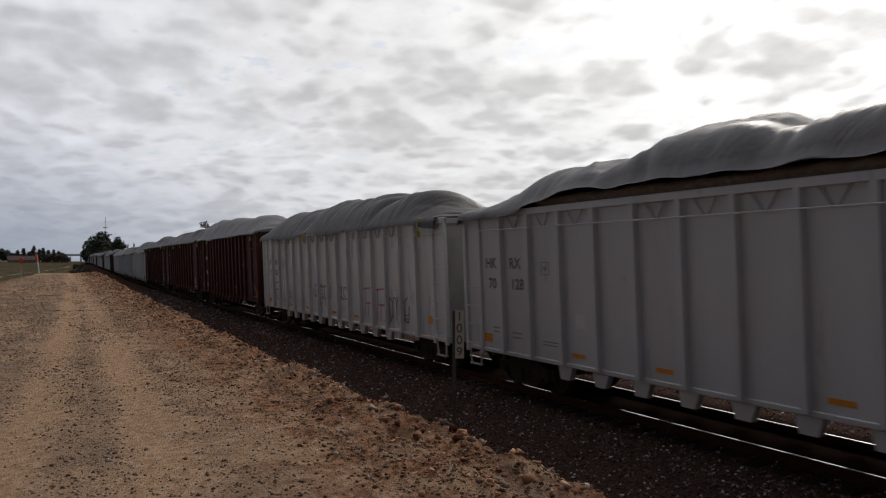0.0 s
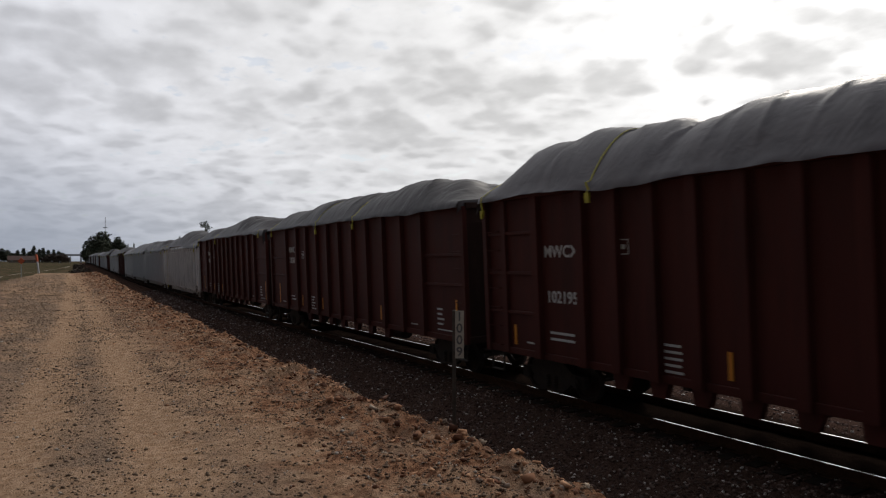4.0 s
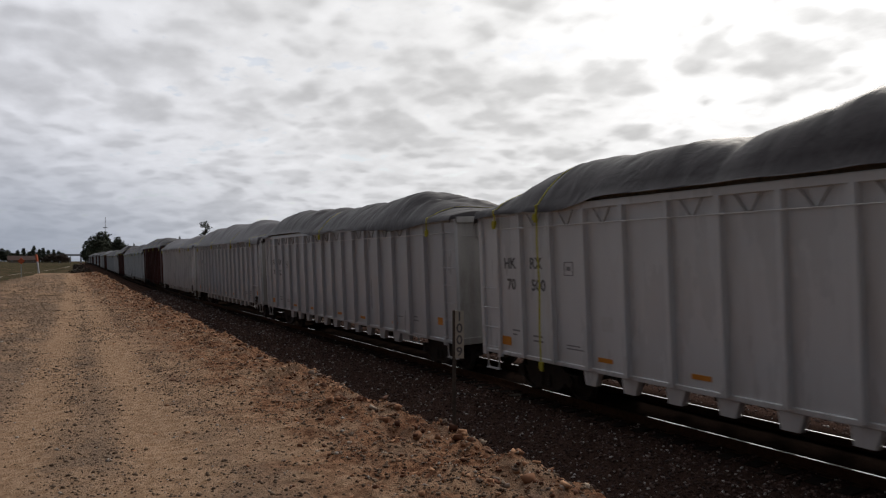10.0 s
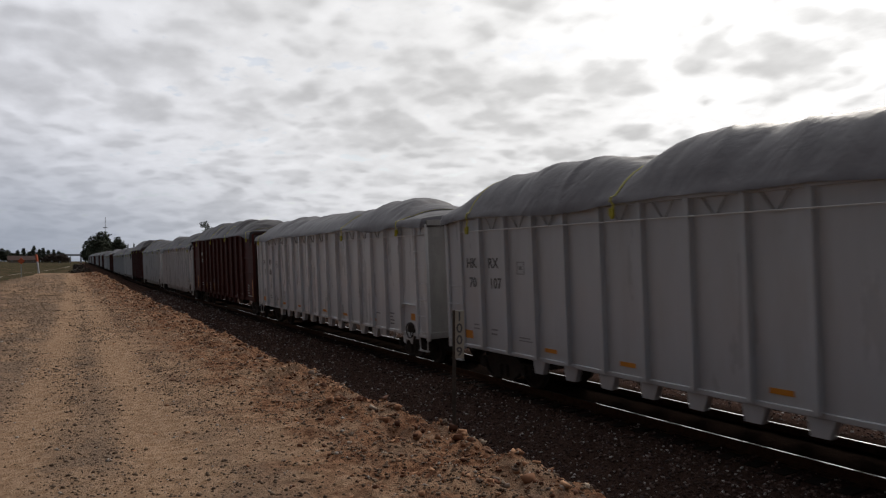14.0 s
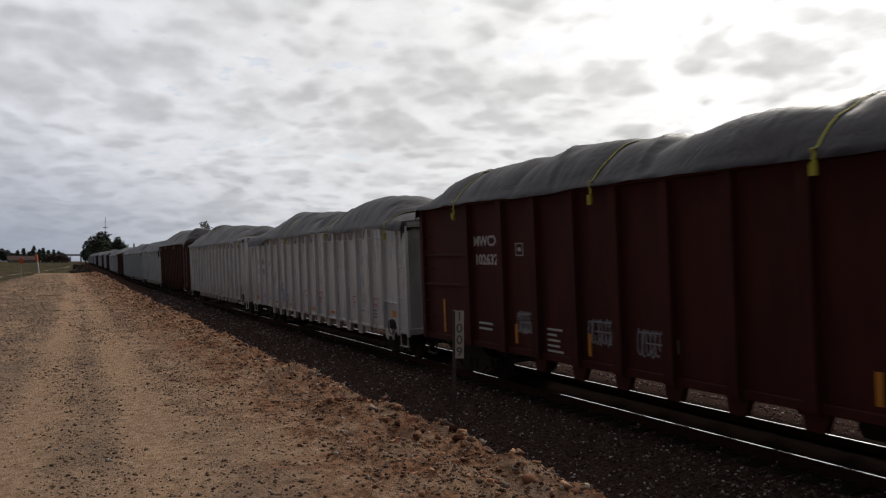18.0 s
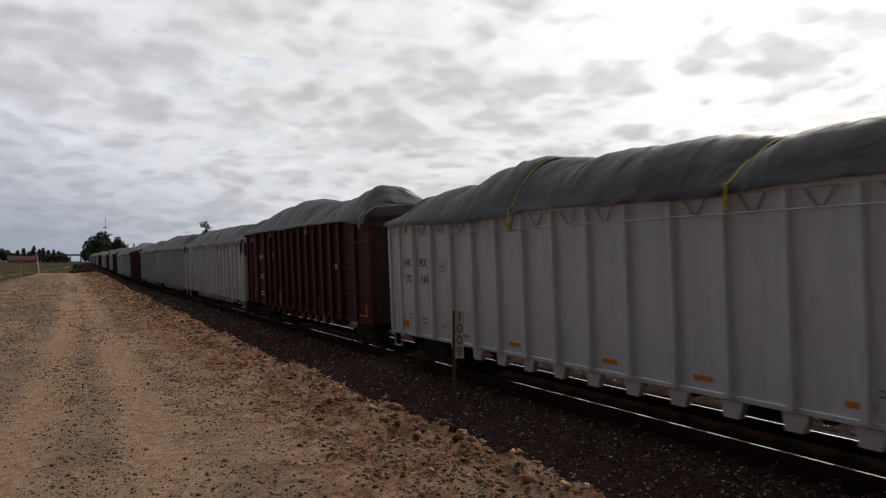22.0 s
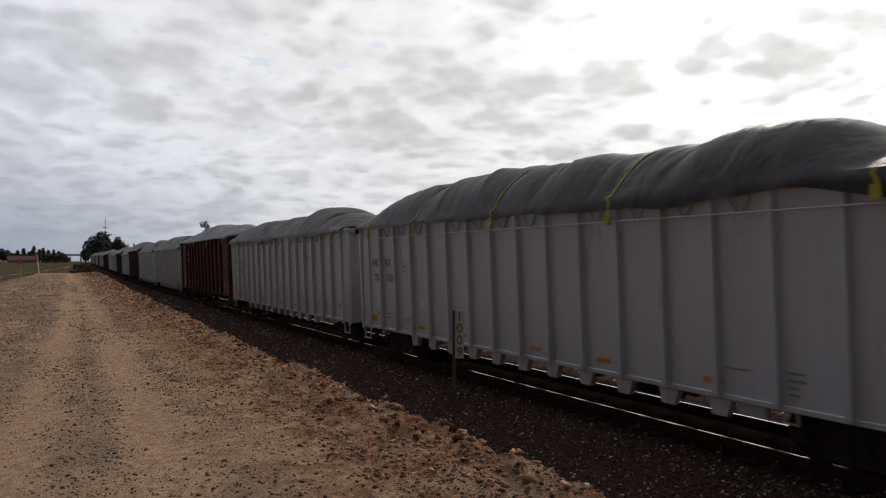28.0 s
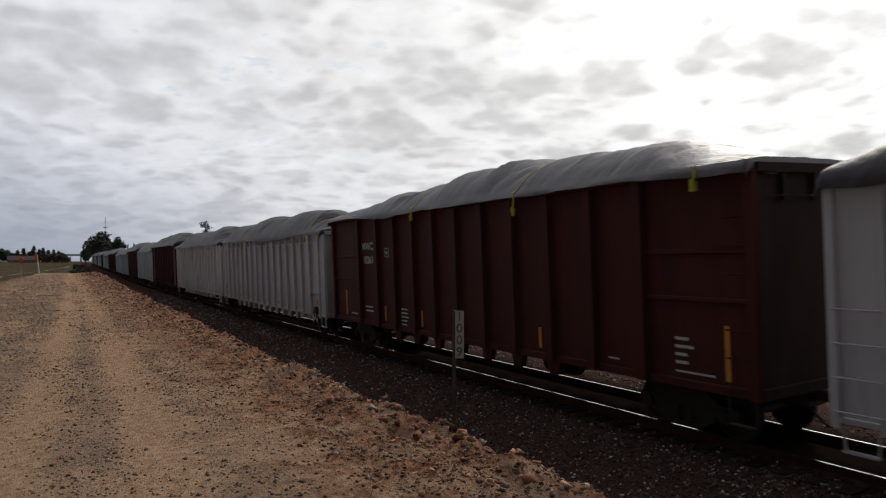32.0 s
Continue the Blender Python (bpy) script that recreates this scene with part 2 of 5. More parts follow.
# grey below the car paint: the V braces' shade is put into their colour
SHADED_ROD = mat("shaded_tie_rod", (0.27, 0.255, 0.245), (0.40, 0.38, 0.37), 9.0, 90, 0.7, 0, 0.2)
WOOD = mat("weathered_post_wood", (0.05, 0.042, 0.036), (0.11, 0.095, 0.08), 9.0, 90, 0.9, 0, 0.4)
SIGN = mat("cream_sign_plate", (0.42, 0.40, 0.34), (0.52, 0.50, 0.43), 6.0, 80, 0.6, 0, 0.06)
BARK = mat("tree_bark", (0.03, 0.024, 0.02), (0.07, 0.055, 0.045), 6.0, 40, 0.9, 0, 0.5)
ROOF = mat("red_brown_roof", (0.09, 0.055, 0.045), (0.14, 0.085, 0.07), 2.0, 12, 0.85, 0, 0.2)
PLASTER = mat("pale_house_wall", (0.16, 0.13, 0.11), (0.24, 0.20, 0.17), 2.0, 14, 0.9, 0, 0.1)
GLASS_DARK = mat("dark_window_glass", (0.02, 0.025, 0.03), (0.04, 0.045, 0.05), 2.0, 10, 0.1, 0, 0.0)
POST_WHITE = mat("white_car_paint", (0.54, 0.55, 0.56), (0.62, 0.625, 0.63), 1.6, 50, 0.45, 0, 0.08, 0.0, (0.38, 0.365, 0.35), 0.9, 0.4, 5.0, spec=0.45)
POST_RED = mat("orange_red_post_top", (0.55, 0.10, 0.04), (0.68, 0.15, 0.06), 6.0, 60, 0.5, 0, 0.05)
CONCRETE = mat("overpass_concrete", (0.20, 0.20, 0.20), (0.29, 0.29, 0.29), 1.0, 12, 0.9, 0, 0.2)
GALV = mat("galvanised_mast", (0.28, 0.29, 0.30), (0.38, 0.39, 0.40), 3.0, 40, 0.5, 0.6, 0.1)
LEAF_BROWN = island_mat("bare_brown_twigs", [(0, (0.05, 0.038, 0.032)), (0.4, (0.075, 0.056, 0.047)), (0.75, (0.10, 0.078, 0.066))])
LEAF = island_mat("dark_evergreen_leaves", [(0, (0.045, 0.054, 0.040)), (0.3, (0.062, 0.072, 0.052)), (0.6, (0.082, 0.092, 0.066)), (0.85, (0.11, 0.118, 0.085))])
CLOD_BIG = mat("dry_red_earth", (0.13, 0.06, 0.033), (0.27, 0.145, 0.083), 9.0, 50, 0.95, 0, 0.6, 0.25)
BALLAST_MAT = island_mat("ballast_stones", [(0, (0.052, 0.032, 0.027)), (0.22, (0.090, 0.058, 0.050)), (0.46, (0.135, 0.088, 0.076)), (0.66, (0.075, 0.056, 0.053)), (0.80, (0.21, 0.155, 0.138)), (0.92, (0.46, 0.42, 0.40))])
CLOD_MAT = island_mat("dirt_clods", [(0, (0.085, 0.036, 0.021)), (0.16, (0.15, 0.066, 0.037)), (0.34, (0.24, 0.115, 0.063)), (0.56, (0.38, 0.20, 0.112)), (0.74, (0.46, 0.255, 0.145)), (0.84, (0.19, 0.14, 0.11)), (0.95, (0.42, 0.33, 0.25))])
PEBBLE_MAT = island_mat("road_pebbles", [(0, (0.115, 0.076, 0.053)), (0.35, (0.17, 0.118, 0.083)), (0.65, (0.24, 0.17, 0.12)), (0.95, (0.40, 0.35, 0.30))])


# ---- track geometry ----
NEAR, GAUGE, TILT, BEND = 10.618, 1.507, 0.0447, 2.89e-4


def side(s):
    """Sideways bend of the track at s metres up the line."""
    if s > 120:
        return BEND * 7200 + BEND * 120 * (s - 120)
    if s < -60:
        return BEND * 1800 - BEND * 60 * (s + 60)
    return BEND * s * s / 2


def slope(s):
    return BEND * max(-60, min(120, s))


def smooth(a, b, x):
    k = max(0.0, min(1.0, (x - a) / (b - a)))
    return k * k * (3 - 2 * k)


def lift(s):
    """Slow rise of the line in the distance."""
    return 0.0045 * max(0.0, s - 150) if s < 420 else 0.0045 * 270


def track_pose(s, across=0.0, up=0.0):
    """On the track's own plane: across from its centre line, up from the rail heads."""
    base = pose(NEAR + side(s), s, lift(s), 0, math.degrees(-TILT), -math.degrees(math.atan(slope(s))))
    return base @ pose(GAUGE / 2 + across, 0, up)


def ground_z(q, s):
    """Height of the ground, q metres beside the near rail (q < 0 is the camera's side)."""
    road = 1.35 + 0.62 * smooth(8, 75, s) - 1.0 * smooth(78, 115, s) + lift(s) * 0.6
    bed = lift(s)
    if q > -1.0:
        if q < 2.6:
            return bed - 0.150 + TILT * q - 0.038 * smooth(0.05, 0.2, -q) - 0.052 * smooth(0.55, 1.0, -q)
        if q < 5.5:
            return bed - 0.034 - 0.566 * smooth(2.6, 5.5, q)
        return bed - 0.60 + (0.9 + lift(s) * 0) * smooth(5.5, 60, q)
    if q > -3.6:
        return bed - 0.285 - 0.445 * smooth(1.0, 3.6, -q)
    if q > -5.2:
        return bed - 0.73 + 0.1 * smooth(3.6, 5.2, -q)
    k = smooth(5.2, 7.05, -q)
    foot = bed - 0.63
    z = foot + (road - foot) * k
    edge = 13.4 - 1.5 * smooth(50, 74, s)
    if q < -edge:
        z -= 1.1 * smooth(edge, edge + 1.8, -q) * (1 - smooth(90, 130, s) * 0.85)
    if q < -30:
        z += (bed + 0.9 - z) * smooth(30, 90, -q)
    return z


def bm_mesh(name, bm, material):
    me = bpy.data.meshes.new(name)
    bm.to_mesh(me)
    bm.free()
    me.materials.append(material)
    return me


def part(name, data, material, parent, label="", at=None, smooth_shade=False):
    """ONE mesh object under a thing or a part. data: a bmesh or a shared mesh."""
    me = data if isinstance(data, bpy.types.Mesh) else bm_mesh(name, data, material)
    ob = new(name, me)
    ob.parent = parent
    if at is not None:
        ob.matrix_basis = at
    if label:
        ob["label"] = label
    if smooth_shade:
        for f in me.polygons:
            f.use_smooth = True
    return ob


def box(bm, x0, x1, y0, y1, z0, z1, m=None):
    vs = [bm.verts.new(Vector((x, y, z)) if m is None else m @ Vector((x, y, z))) for x in (x0, x1) for y in (y0, y1) for z in (z0, z1)]
    for f in ((0, 1, 3, 2), (4, 6, 7, 5), (0, 4, 5, 1), (2, 3, 7, 6), (0, 2, 6, 4), (1, 5, 7, 3)):
        bm.faces.new([vs[i] for i in f])
    return vs


def boxes(*rows, bevel=0.0):
    bm = bmesh.new()
    for r in rows:
        box(bm, *r)
    bmesh.ops.recalc_face_normals(bm, faces=bm.faces)
    if bevel:
        bmesh.ops.bevel(bm, geom=bm.edges[:], offset=bevel, segments=1, affect="EDGES")
    return bm


def prism(bm, outline, x0, x1, axis="x"):
    """A closed outline of (a, b) swept along an axis: x takes (y, z), y takes (x, z)."""
    def p(a, b, w):
        return (w, a, b) if axis == "x" else (a, w, b)
    lo, hi = [bm.verts.new(p(a, b, x0)) for a, b in outline], [bm.verts.new(p(a, b, x1)) for a, b in outline]
    n = len(outline)
    bm.faces.new(lo), bm.faces.new(hi[::-1])
    for i in range(n):
        bm.faces.new([lo[i], hi[i], hi[(i + 1) % n], lo[(i + 1) % n]])
    bmesh.ops.recalc_face_normals(bm, faces=bm.faces)


def rod(bm, a, b, r, n=6):
    a, b = Vector(a), Vector(b)
    d = b - a
    turn = d.to_track_quat("Z", "Y").to_matrix().to_4x4()
    bmesh.ops.create_cone(bm, cap_ends=True, segments=n, radius1=r, radius2=r, depth=d.length, matrix=Matrix.Translation((a + b) / 2) @ turn)


def wheel_disc(bm, r, w, x, n=24):
    bmesh.ops.create_cone(bm, cap_ends=True, segments=n, radius1=r, radius2=r, depth=w, matrix=Matrix.Translation((x, 0, 0)) @ Matrix.Rotation(math.pi / 2, 4, "Y"))
# ---- ground ----
def steps(*runs):
    out = []
    for a, b, d in runs:
        n = max(1, round((b - a) / d))
        out += [a + (b - a) * i / n for i in range(n)]
    return out + [runs[-1][1]]


def lanes(s):
    """Where the two packed wheel tracks of the dirt road run."""
    k = math.log(max(s, 5.0) / 8)
    return -10.85 + 0.73 * k, -9.60 + 0.35 * k


def relief(q, s):
    """Ruts, lumps and the crumbling lip of the bank."""
    z = 0.0
    if q < -4.5:
        fade = smooth(4.5, 5.6, -q) * (1 - smooth(60, 200, s)) * (1 - smooth(25, 60, -q))
        z += fade * 0.05 * noise.noise((q * 0.8, s * 0.8, 1.0)) + fade * 0.018 * noise.noise((q * 4.0, s * 4.0, 5.0))
        lip = smooth(5.6, 6.3, -q) * (1 - smooth(7.2, 9.2, -q)) * (1 - smooth(60, 200, s))
        z += lip * (0.10 * noise.noise((q * 1.4, s * 1.1, 9.0)) + 0.085 * noise.noise((q * 3.6, s * 3.4, 2.0)) + 0.075 * noise.noise((q * 6.0, s * 5.0, 6.0)) + 0.05 * abs(noise.noise((q * 11.0, s * 8.0, 3.0))))
        for rut in lanes(s):
            z -= 0.035 * math.exp(-((q - rut) / 0.35) ** 2) * (1 - smooth(60, 150, s))
    else:
        z += 0.02 * noise.noise((q * 3.0, s * 3.0, 4.0)) * (1 - smooth(40, 100, s))
    return z


def ground_at(q, s):
    return ground_z(q, s) + relief(q, s)


def build_ground():
    ss = steps((-400, -40, 24), (-40, 0, 4), (0, 2.4, 0.4), (2.4, 26, 0.13), (26, 60, 0.4), (60, 130, 1.5), (130, 460, 12), (460, 1000, 45), (1000, 4600, 400))
    qs = steps((-4500, -900, 450), (-900, -150, 75), (-150, -40, 8), (-40, -17, 1.5), (-17, -12.4, 0.35), (-12.4, -5.0, 0.085), (-5.0, -1.4, 0.25), (-1.4, 3, 0.3), (3, 12, 0.7), (12, 60, 6), (60, 400, 50), (400, 4500, 500))
    grid = np.zeros((len(ss), len(qs), 3))
    for i, s in enumerate(ss):
        b = side(s) if -60 < s < 700 else side(max(-60, min(700, s)))
        for j, q in enumerate(qs):
            grid[i, j] = (NEAR + q + b, s, ground_at(q, s))
    n, m = len(ss), len(qs)
    faces = [(i * m + j, i * m + j + 1, (i + 1) * m + j + 1, (i + 1) * m + j) for i in range(n - 1) for j in range(m - 1)]
    me = bpy.data.meshes.new("ground")
    me.from_pydata(grid.reshape(-1, 3).tolist(), [], faces)
    uv = me.uv_layers.new(name="plan")
    idx = np.zeros(len(me.loops), dtype=np.int32)
    me.loops.foreach_get("vertex_index", idx)
    flat = np.array([(q, s) for s in ss for q in qs])
    uv.data.foreach_set("uv", flat[idx].astype(np.float32).ravel())
    me.polygons.foreach_set("use_smooth", np.ones(len(me.polygons), dtype=bool))
    me.materials.append(ground_material())
    return tagged(new("ground", me), "dry tan dirt road and brown bank beside a ballasted track", "ground", kind="structure")


def ground_material():
    m = bpy.data.materials.new("dirt_and_field")
    m.use_nodes = True
    N, L = m.node_tree.nodes, m.node_tree.links
    bsdf = N["Principled BSDF"]
    tc = N.new("ShaderNodeTexCoord")
    sep = N.new("ShaderNodeSeparateXYZ")
    L.new(tc.outputs["UV"], sep.inputs[0])
    q, s = sep.outputs[0], sep.outputs[1]

    def nz(scale, detail=6, r=0.6, stretch=None):
        n = N.new("ShaderNodeTexNoise")
        n.inputs["Scale"].default_value, n.inputs["Detail"].default_value, n.inputs["Roughness"].default_value = scale, detail, r
        src = tc.outputs["Object"]
        if stretch:
            mp = N.new("ShaderNodeMapping")
            mp.inputs["Scale"].default_value = stretch
            L.new(src, mp.inputs[0])
            src = mp.outputs[0]
        L.new(src, n.inputs["Vector"])
        return n.outputs["Fac"]

    def rng(src, lo, hi, a=0.0, b=1.0):
        n = N.new("ShaderNodeMapRange")
        n.interpolation_type = "SMOOTHSTEP"
        for i, v in zip((1, 2, 3, 4), (lo, hi, a, b)):
            n.inputs[i].default_value = v
        L.new(src, n.inputs[0])
        return n.outputs[0]

    def mth(op, a, b):
        n = N.new("ShaderNodeMath")
        n.operation = op
        for i, v in enumerate((a, b)):
            if isinstance(v, (int, float)):
                n.inputs[i].default_value = v
            else:
                L.new(v, n.inputs[i])
        return n.outputs[0]

    def mix(f, a, b):
        n = N.new("ShaderNodeMix")
        n.data_type = "RGBA"
        for sock, v in ((n.inputs[0], f), (n.inputs[6], a), (n.inputs[7], b)):
            if isinstance(v, tuple):
                sock.default_value = (*v, 1)
            else:
                L.new(v, sock)
        return n.outputs[2]

    coarse, mid, fine, grit = nz(0.35), nz(1.8), nz(9.0, 5), nz(45.0, 4, 0.7)
    wob = mth("MULTIPLY", mth("SUBTRACT", mid, 0.5), 2.2)
    qq = mth("ADD", q, wob)
    # packed tan dirt with greyer gravel between and beside the wheel ruts
    dirt = mix(rng(fine, 0.35, 0.65), (0.345, 0.218, 0.134), (0.475, 0.318, 0.21))
    gravel = mix(rng(grit, 0.38, 0.6), (0.175, 0.119, 0.085), (0.32, 0.226, 0.162))
    streaks = nz(0.9, 5, 0.6, (1.0, 0.16, 1.0))
    band = mth("ADD", rng(streaks, 0.45, 0.60, 0.0, 0.5), rng(mth("ADD", mid, mth("MULTIPLY", coarse, 0.6)), 0.74, 0.90, 0.0, 0.6))
    near_rut = None
    run_out = mth("LOGARITHM", mth("DIVIDE", mth("MAXIMUM", s, 5.0), 8.0), math.e)
    for rut, drift, wide in ((-10.85, 0.73, 0.55), (-9.60, 0.35, 0.60), (-8.40, 0.2, 0.50)):
        path = mth("ADD", mth("MULTIPLY", run_out, drift), rut)
        d = mth("ABSOLUTE", mth("SUBTRACT", mth("ADD", q, mth("MULTIPLY", wob, 0.35)), path), 0)
        r = rng(d, 0.10, wide, 1.0, 0.0)
        if wide < 0.52:
            r = mth("MULTIPLY", r, rng(s, 9.0, 18.0, 0.9, 0.2))
        near_rut = r if near_rut is None else mth("MAXIMUM", near_rut, r)
    band = mth("MULTIPLY", mth("ADD", band, 0.18), rng(near_rut, 0.0, 1.0, 1.0, 0.12))
    vor = N.new("ShaderNodeTexVoronoi")
    vor.inputs["Scale"].default_value = 26.0
    L.new(tc.outputs["Object"], vor.inputs["Vector"])
    pick = N.new("ShaderNodeSeparateColor")
    L.new(vor.outputs["Color"], pick.inputs[0])
    speck = mth("MULTIPLY", rng(vor.outputs["Distance"], 0.16, 0.32, 1.0, 0.0), rng(pick.outputs[0], 0.45, 0.6))
    dirt = mix(mth("MULTIPLY", speck, rng(mid, 0.35, 0.6, 0.25, 0.7)), dirt, mix(rng(pick.outputs[1], 0.55, 0.95), (0.11, 0.078, 0.058), (0.36, 0.30, 0.24)))
    gravel = mix(mth("MULTIPLY", speck, 0.8), gravel, mix(rng(pick.outputs[1], 0.5, 0.95), (0.075, 0.056, 0.045), (0.34, 0.29, 0.24)))
    road = mix(band, dirt, gravel)
    # reddish loose soil on the bank
    soil = mix(rng(fine, 0.35, 0.62), (0.135, 0.062, 0.037), (0.33, 0.178, 0.105))
    on_bank = mth("MULTIPLY", rng(mth("ADD", qq, mth("MULTIPLY", coarse, 1.6)), -8.6, -6.9), rng(mth("ADD", mth("MULTIPLY", mid, 0.5), mth("MULTIPLY", nz(3.4, 4), 0.5)), 0.43, 0.55, 0.25, 1.0))
    near = mix(on_bank, road, soil)
    # dark stony bed between bank and track, and on its far side
    bed = mix(rng(grit, 0.4, 0.65), (0.043, 0.026, 0.0205), (0.103, 0.063, 0.05))
    in_bed = mth("MULTIPLY", rng(mth("ADD", q, mth("MULTIPLY", wob, 0.12)), -5.6, -5.2), rng(mth("ADD", q, wob), 6.5, 8.5, 1.0, 0.0))
    strip = mix(in_bed, near, bed)
    # the train's shade between the rails, painted into the bed's colour
    train_shade = mth("MULTIPLY", rng(mth("ADD", q, mth("MULTIPLY", wob, 0.08)), -0.2, 0.1, 0.0, 0.8), rng(q, 2.0, 2.6, 1.0, 0.0))
    strip = mix(train_shade, strip, (0.017, 0.0125, 0.0105))
    # weeds, grass and fields away from the line
    grass = mix(rng(mid, 0.35, 0.65), (0.050, 0.046, 0.028), (0.088, 0.080, 0.046))
    field = mix(rng(coarse, 0.50, 0.62), grass, (0.13, 0.088, 0.060))
    away = mth("MAXIMUM", rng(mth("ADD", q, mth("MULTIPLY", wob, 0.7)), -14.0, -12.7, 1.0, 0.0), rng(qq, 9.0, 13.0))
    away = mth("MAXIMUM", away, rng(s, 74.0, 88.0, 0.0, 1.0))
    away = mth("MULTIPLY", away, mth("SUBTRACT", 1.0, in_bed))
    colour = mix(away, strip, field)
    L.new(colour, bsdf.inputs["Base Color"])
    bsdf.inputs["Roughness"].default_value = 0.95
    bsdf.inputs["Specular IOR Level"].default_value = 0.0
    h = mth("ADD", mth("ADD", mth("MULTIPLY", fine, 0.6), mth("MULTIPLY", grit, 0.5)), mth("MULTIPLY", speck, 0.18))
    bp = N.new("ShaderNodeBump")
    bp.inputs["Strength"].default_value, bp.inputs["Distance"].default_value = 1.0, 0.06
    L.new(h, bp.inputs["Height"]), L.new(bp.outputs[0], bsdf.inputs["Normal"])
    return m


ROCK = []


def rock_shapes():
    rng = random.Random(4)
    for k in range(10):
        bm = bmesh.new()
        # an angular stone, broken flat on all sides
        for _ in range(9):
            d = Vector((rng.uniform(-1, 1), rng.uniform(-1, 1), rng.uniform(-1, 1))).normalized() * rng.uniform(0.8, 1.25)
            bm.verts.new((d.x, d.y * 0.85, d.z * 0.62))
        hull = bmesh.ops.convex_hull(bm, input=bm.verts)
        bmesh.ops.delete(bm, geom=[v for v in set(hull["geom_interior"] + hull["geom_unused"]) if isinstance(v, bmesh.types.BMVert)], context="VERTS")
        bmesh.ops.triangulate(bm, faces=bm.faces)
        bm.verts.index_update()
        ROCK.append((np.array([v.co[:] for v in bm.verts]), [tuple(v.index for v in f.verts) for f in bm.faces]))
        bm.free()


CHIP = []


def chip_shapes():
    rng = np.random.RandomState(6)
    base = np.array([(1, 0, 0), (0, 1, 0), (-1, 0, 0), (0, -1, 0), (0, 0, 0.7), (0, 0, -0.7)], dtype=float)
    faces = [(0, 1, 4), (1, 2, 4), (2, 3, 4), (3, 0, 4), (1, 0, 5), (2, 1, 5), (3, 2, 5), (0, 3, 5)]
    for _ in range(8):
        CHIP.append((base * rng.uniform(0.7, 1.25, (6, 1)) + rng.uniform(-0.2, 0.2, (6, 3)), faces))


def scatter(name, spots, material, label, category, seed, shapes=None):
    """Loose stones as one sheet of stuff; spots are (x, y, z, size)."""
    rng = np.random.RandomState(seed)
    spots = np.array(spots)
    shapes = shapes or ROCK
    pick = rng.randint(len(shapes), size=len(spots))
    allv, allf, base = [], [], 0
    for k, (vs, fs) in enumerate(shapes):
        p = spots[pick == k]
        n = len(p)
        a, r = rng.uniform(0, 6.28, n), p[:, 3]
        sx, sy = r * rng.uniform(0.7, 1.3, n), r * rng.uniform(0.7, 1.3, n)
        ca, sa = np.cos(a), np.sin(a)
        v = np.empty((n, len(vs), 3))
        v[:, :, 0] = p[:, None, 0] + (ca * sx)[:, None] * vs[None, :, 0] - (sa * sy)[:, None] * vs[None, :, 1]
        v[:, :, 1] = p[:, None, 1] + (sa * sx)[:, None] * vs[None, :, 0] + (ca * sy)[:, None] * vs[None, :, 1]
        v[:, :, 2] = p[:, None, 2] + r[:, None] * (vs[None, :, 2] + 0.15)
        f = np.array(fs)[None] + (base + np.arange(n) * len(vs))[:, None, None]
        allv.append(v.reshape(-1, 3)), allf.append(f.reshape(-1, 3))
        base += n * len(vs)
    v, f = np.concatenate(allv), np.concatenate(allf)
    me = bpy.data.meshes.new(name)
    me.vertices.add(len(v))
    me.vertices.foreach_set("co", v.astype(np.float32).ravel())
    me.loops.add(f.size)
    me.loops.foreach_set("vertex_index", f.astype(np.int32).ravel())
    me.polygons.add(len(f))
    me.polygons.foreach_set("loop_start", np.arange(0, f.size, 3, dtype=np.int32))
    me.update(calc_edges=True)
    me.materials.append(material)
    return tagged(new(name, me), label, category, kind="stuff")


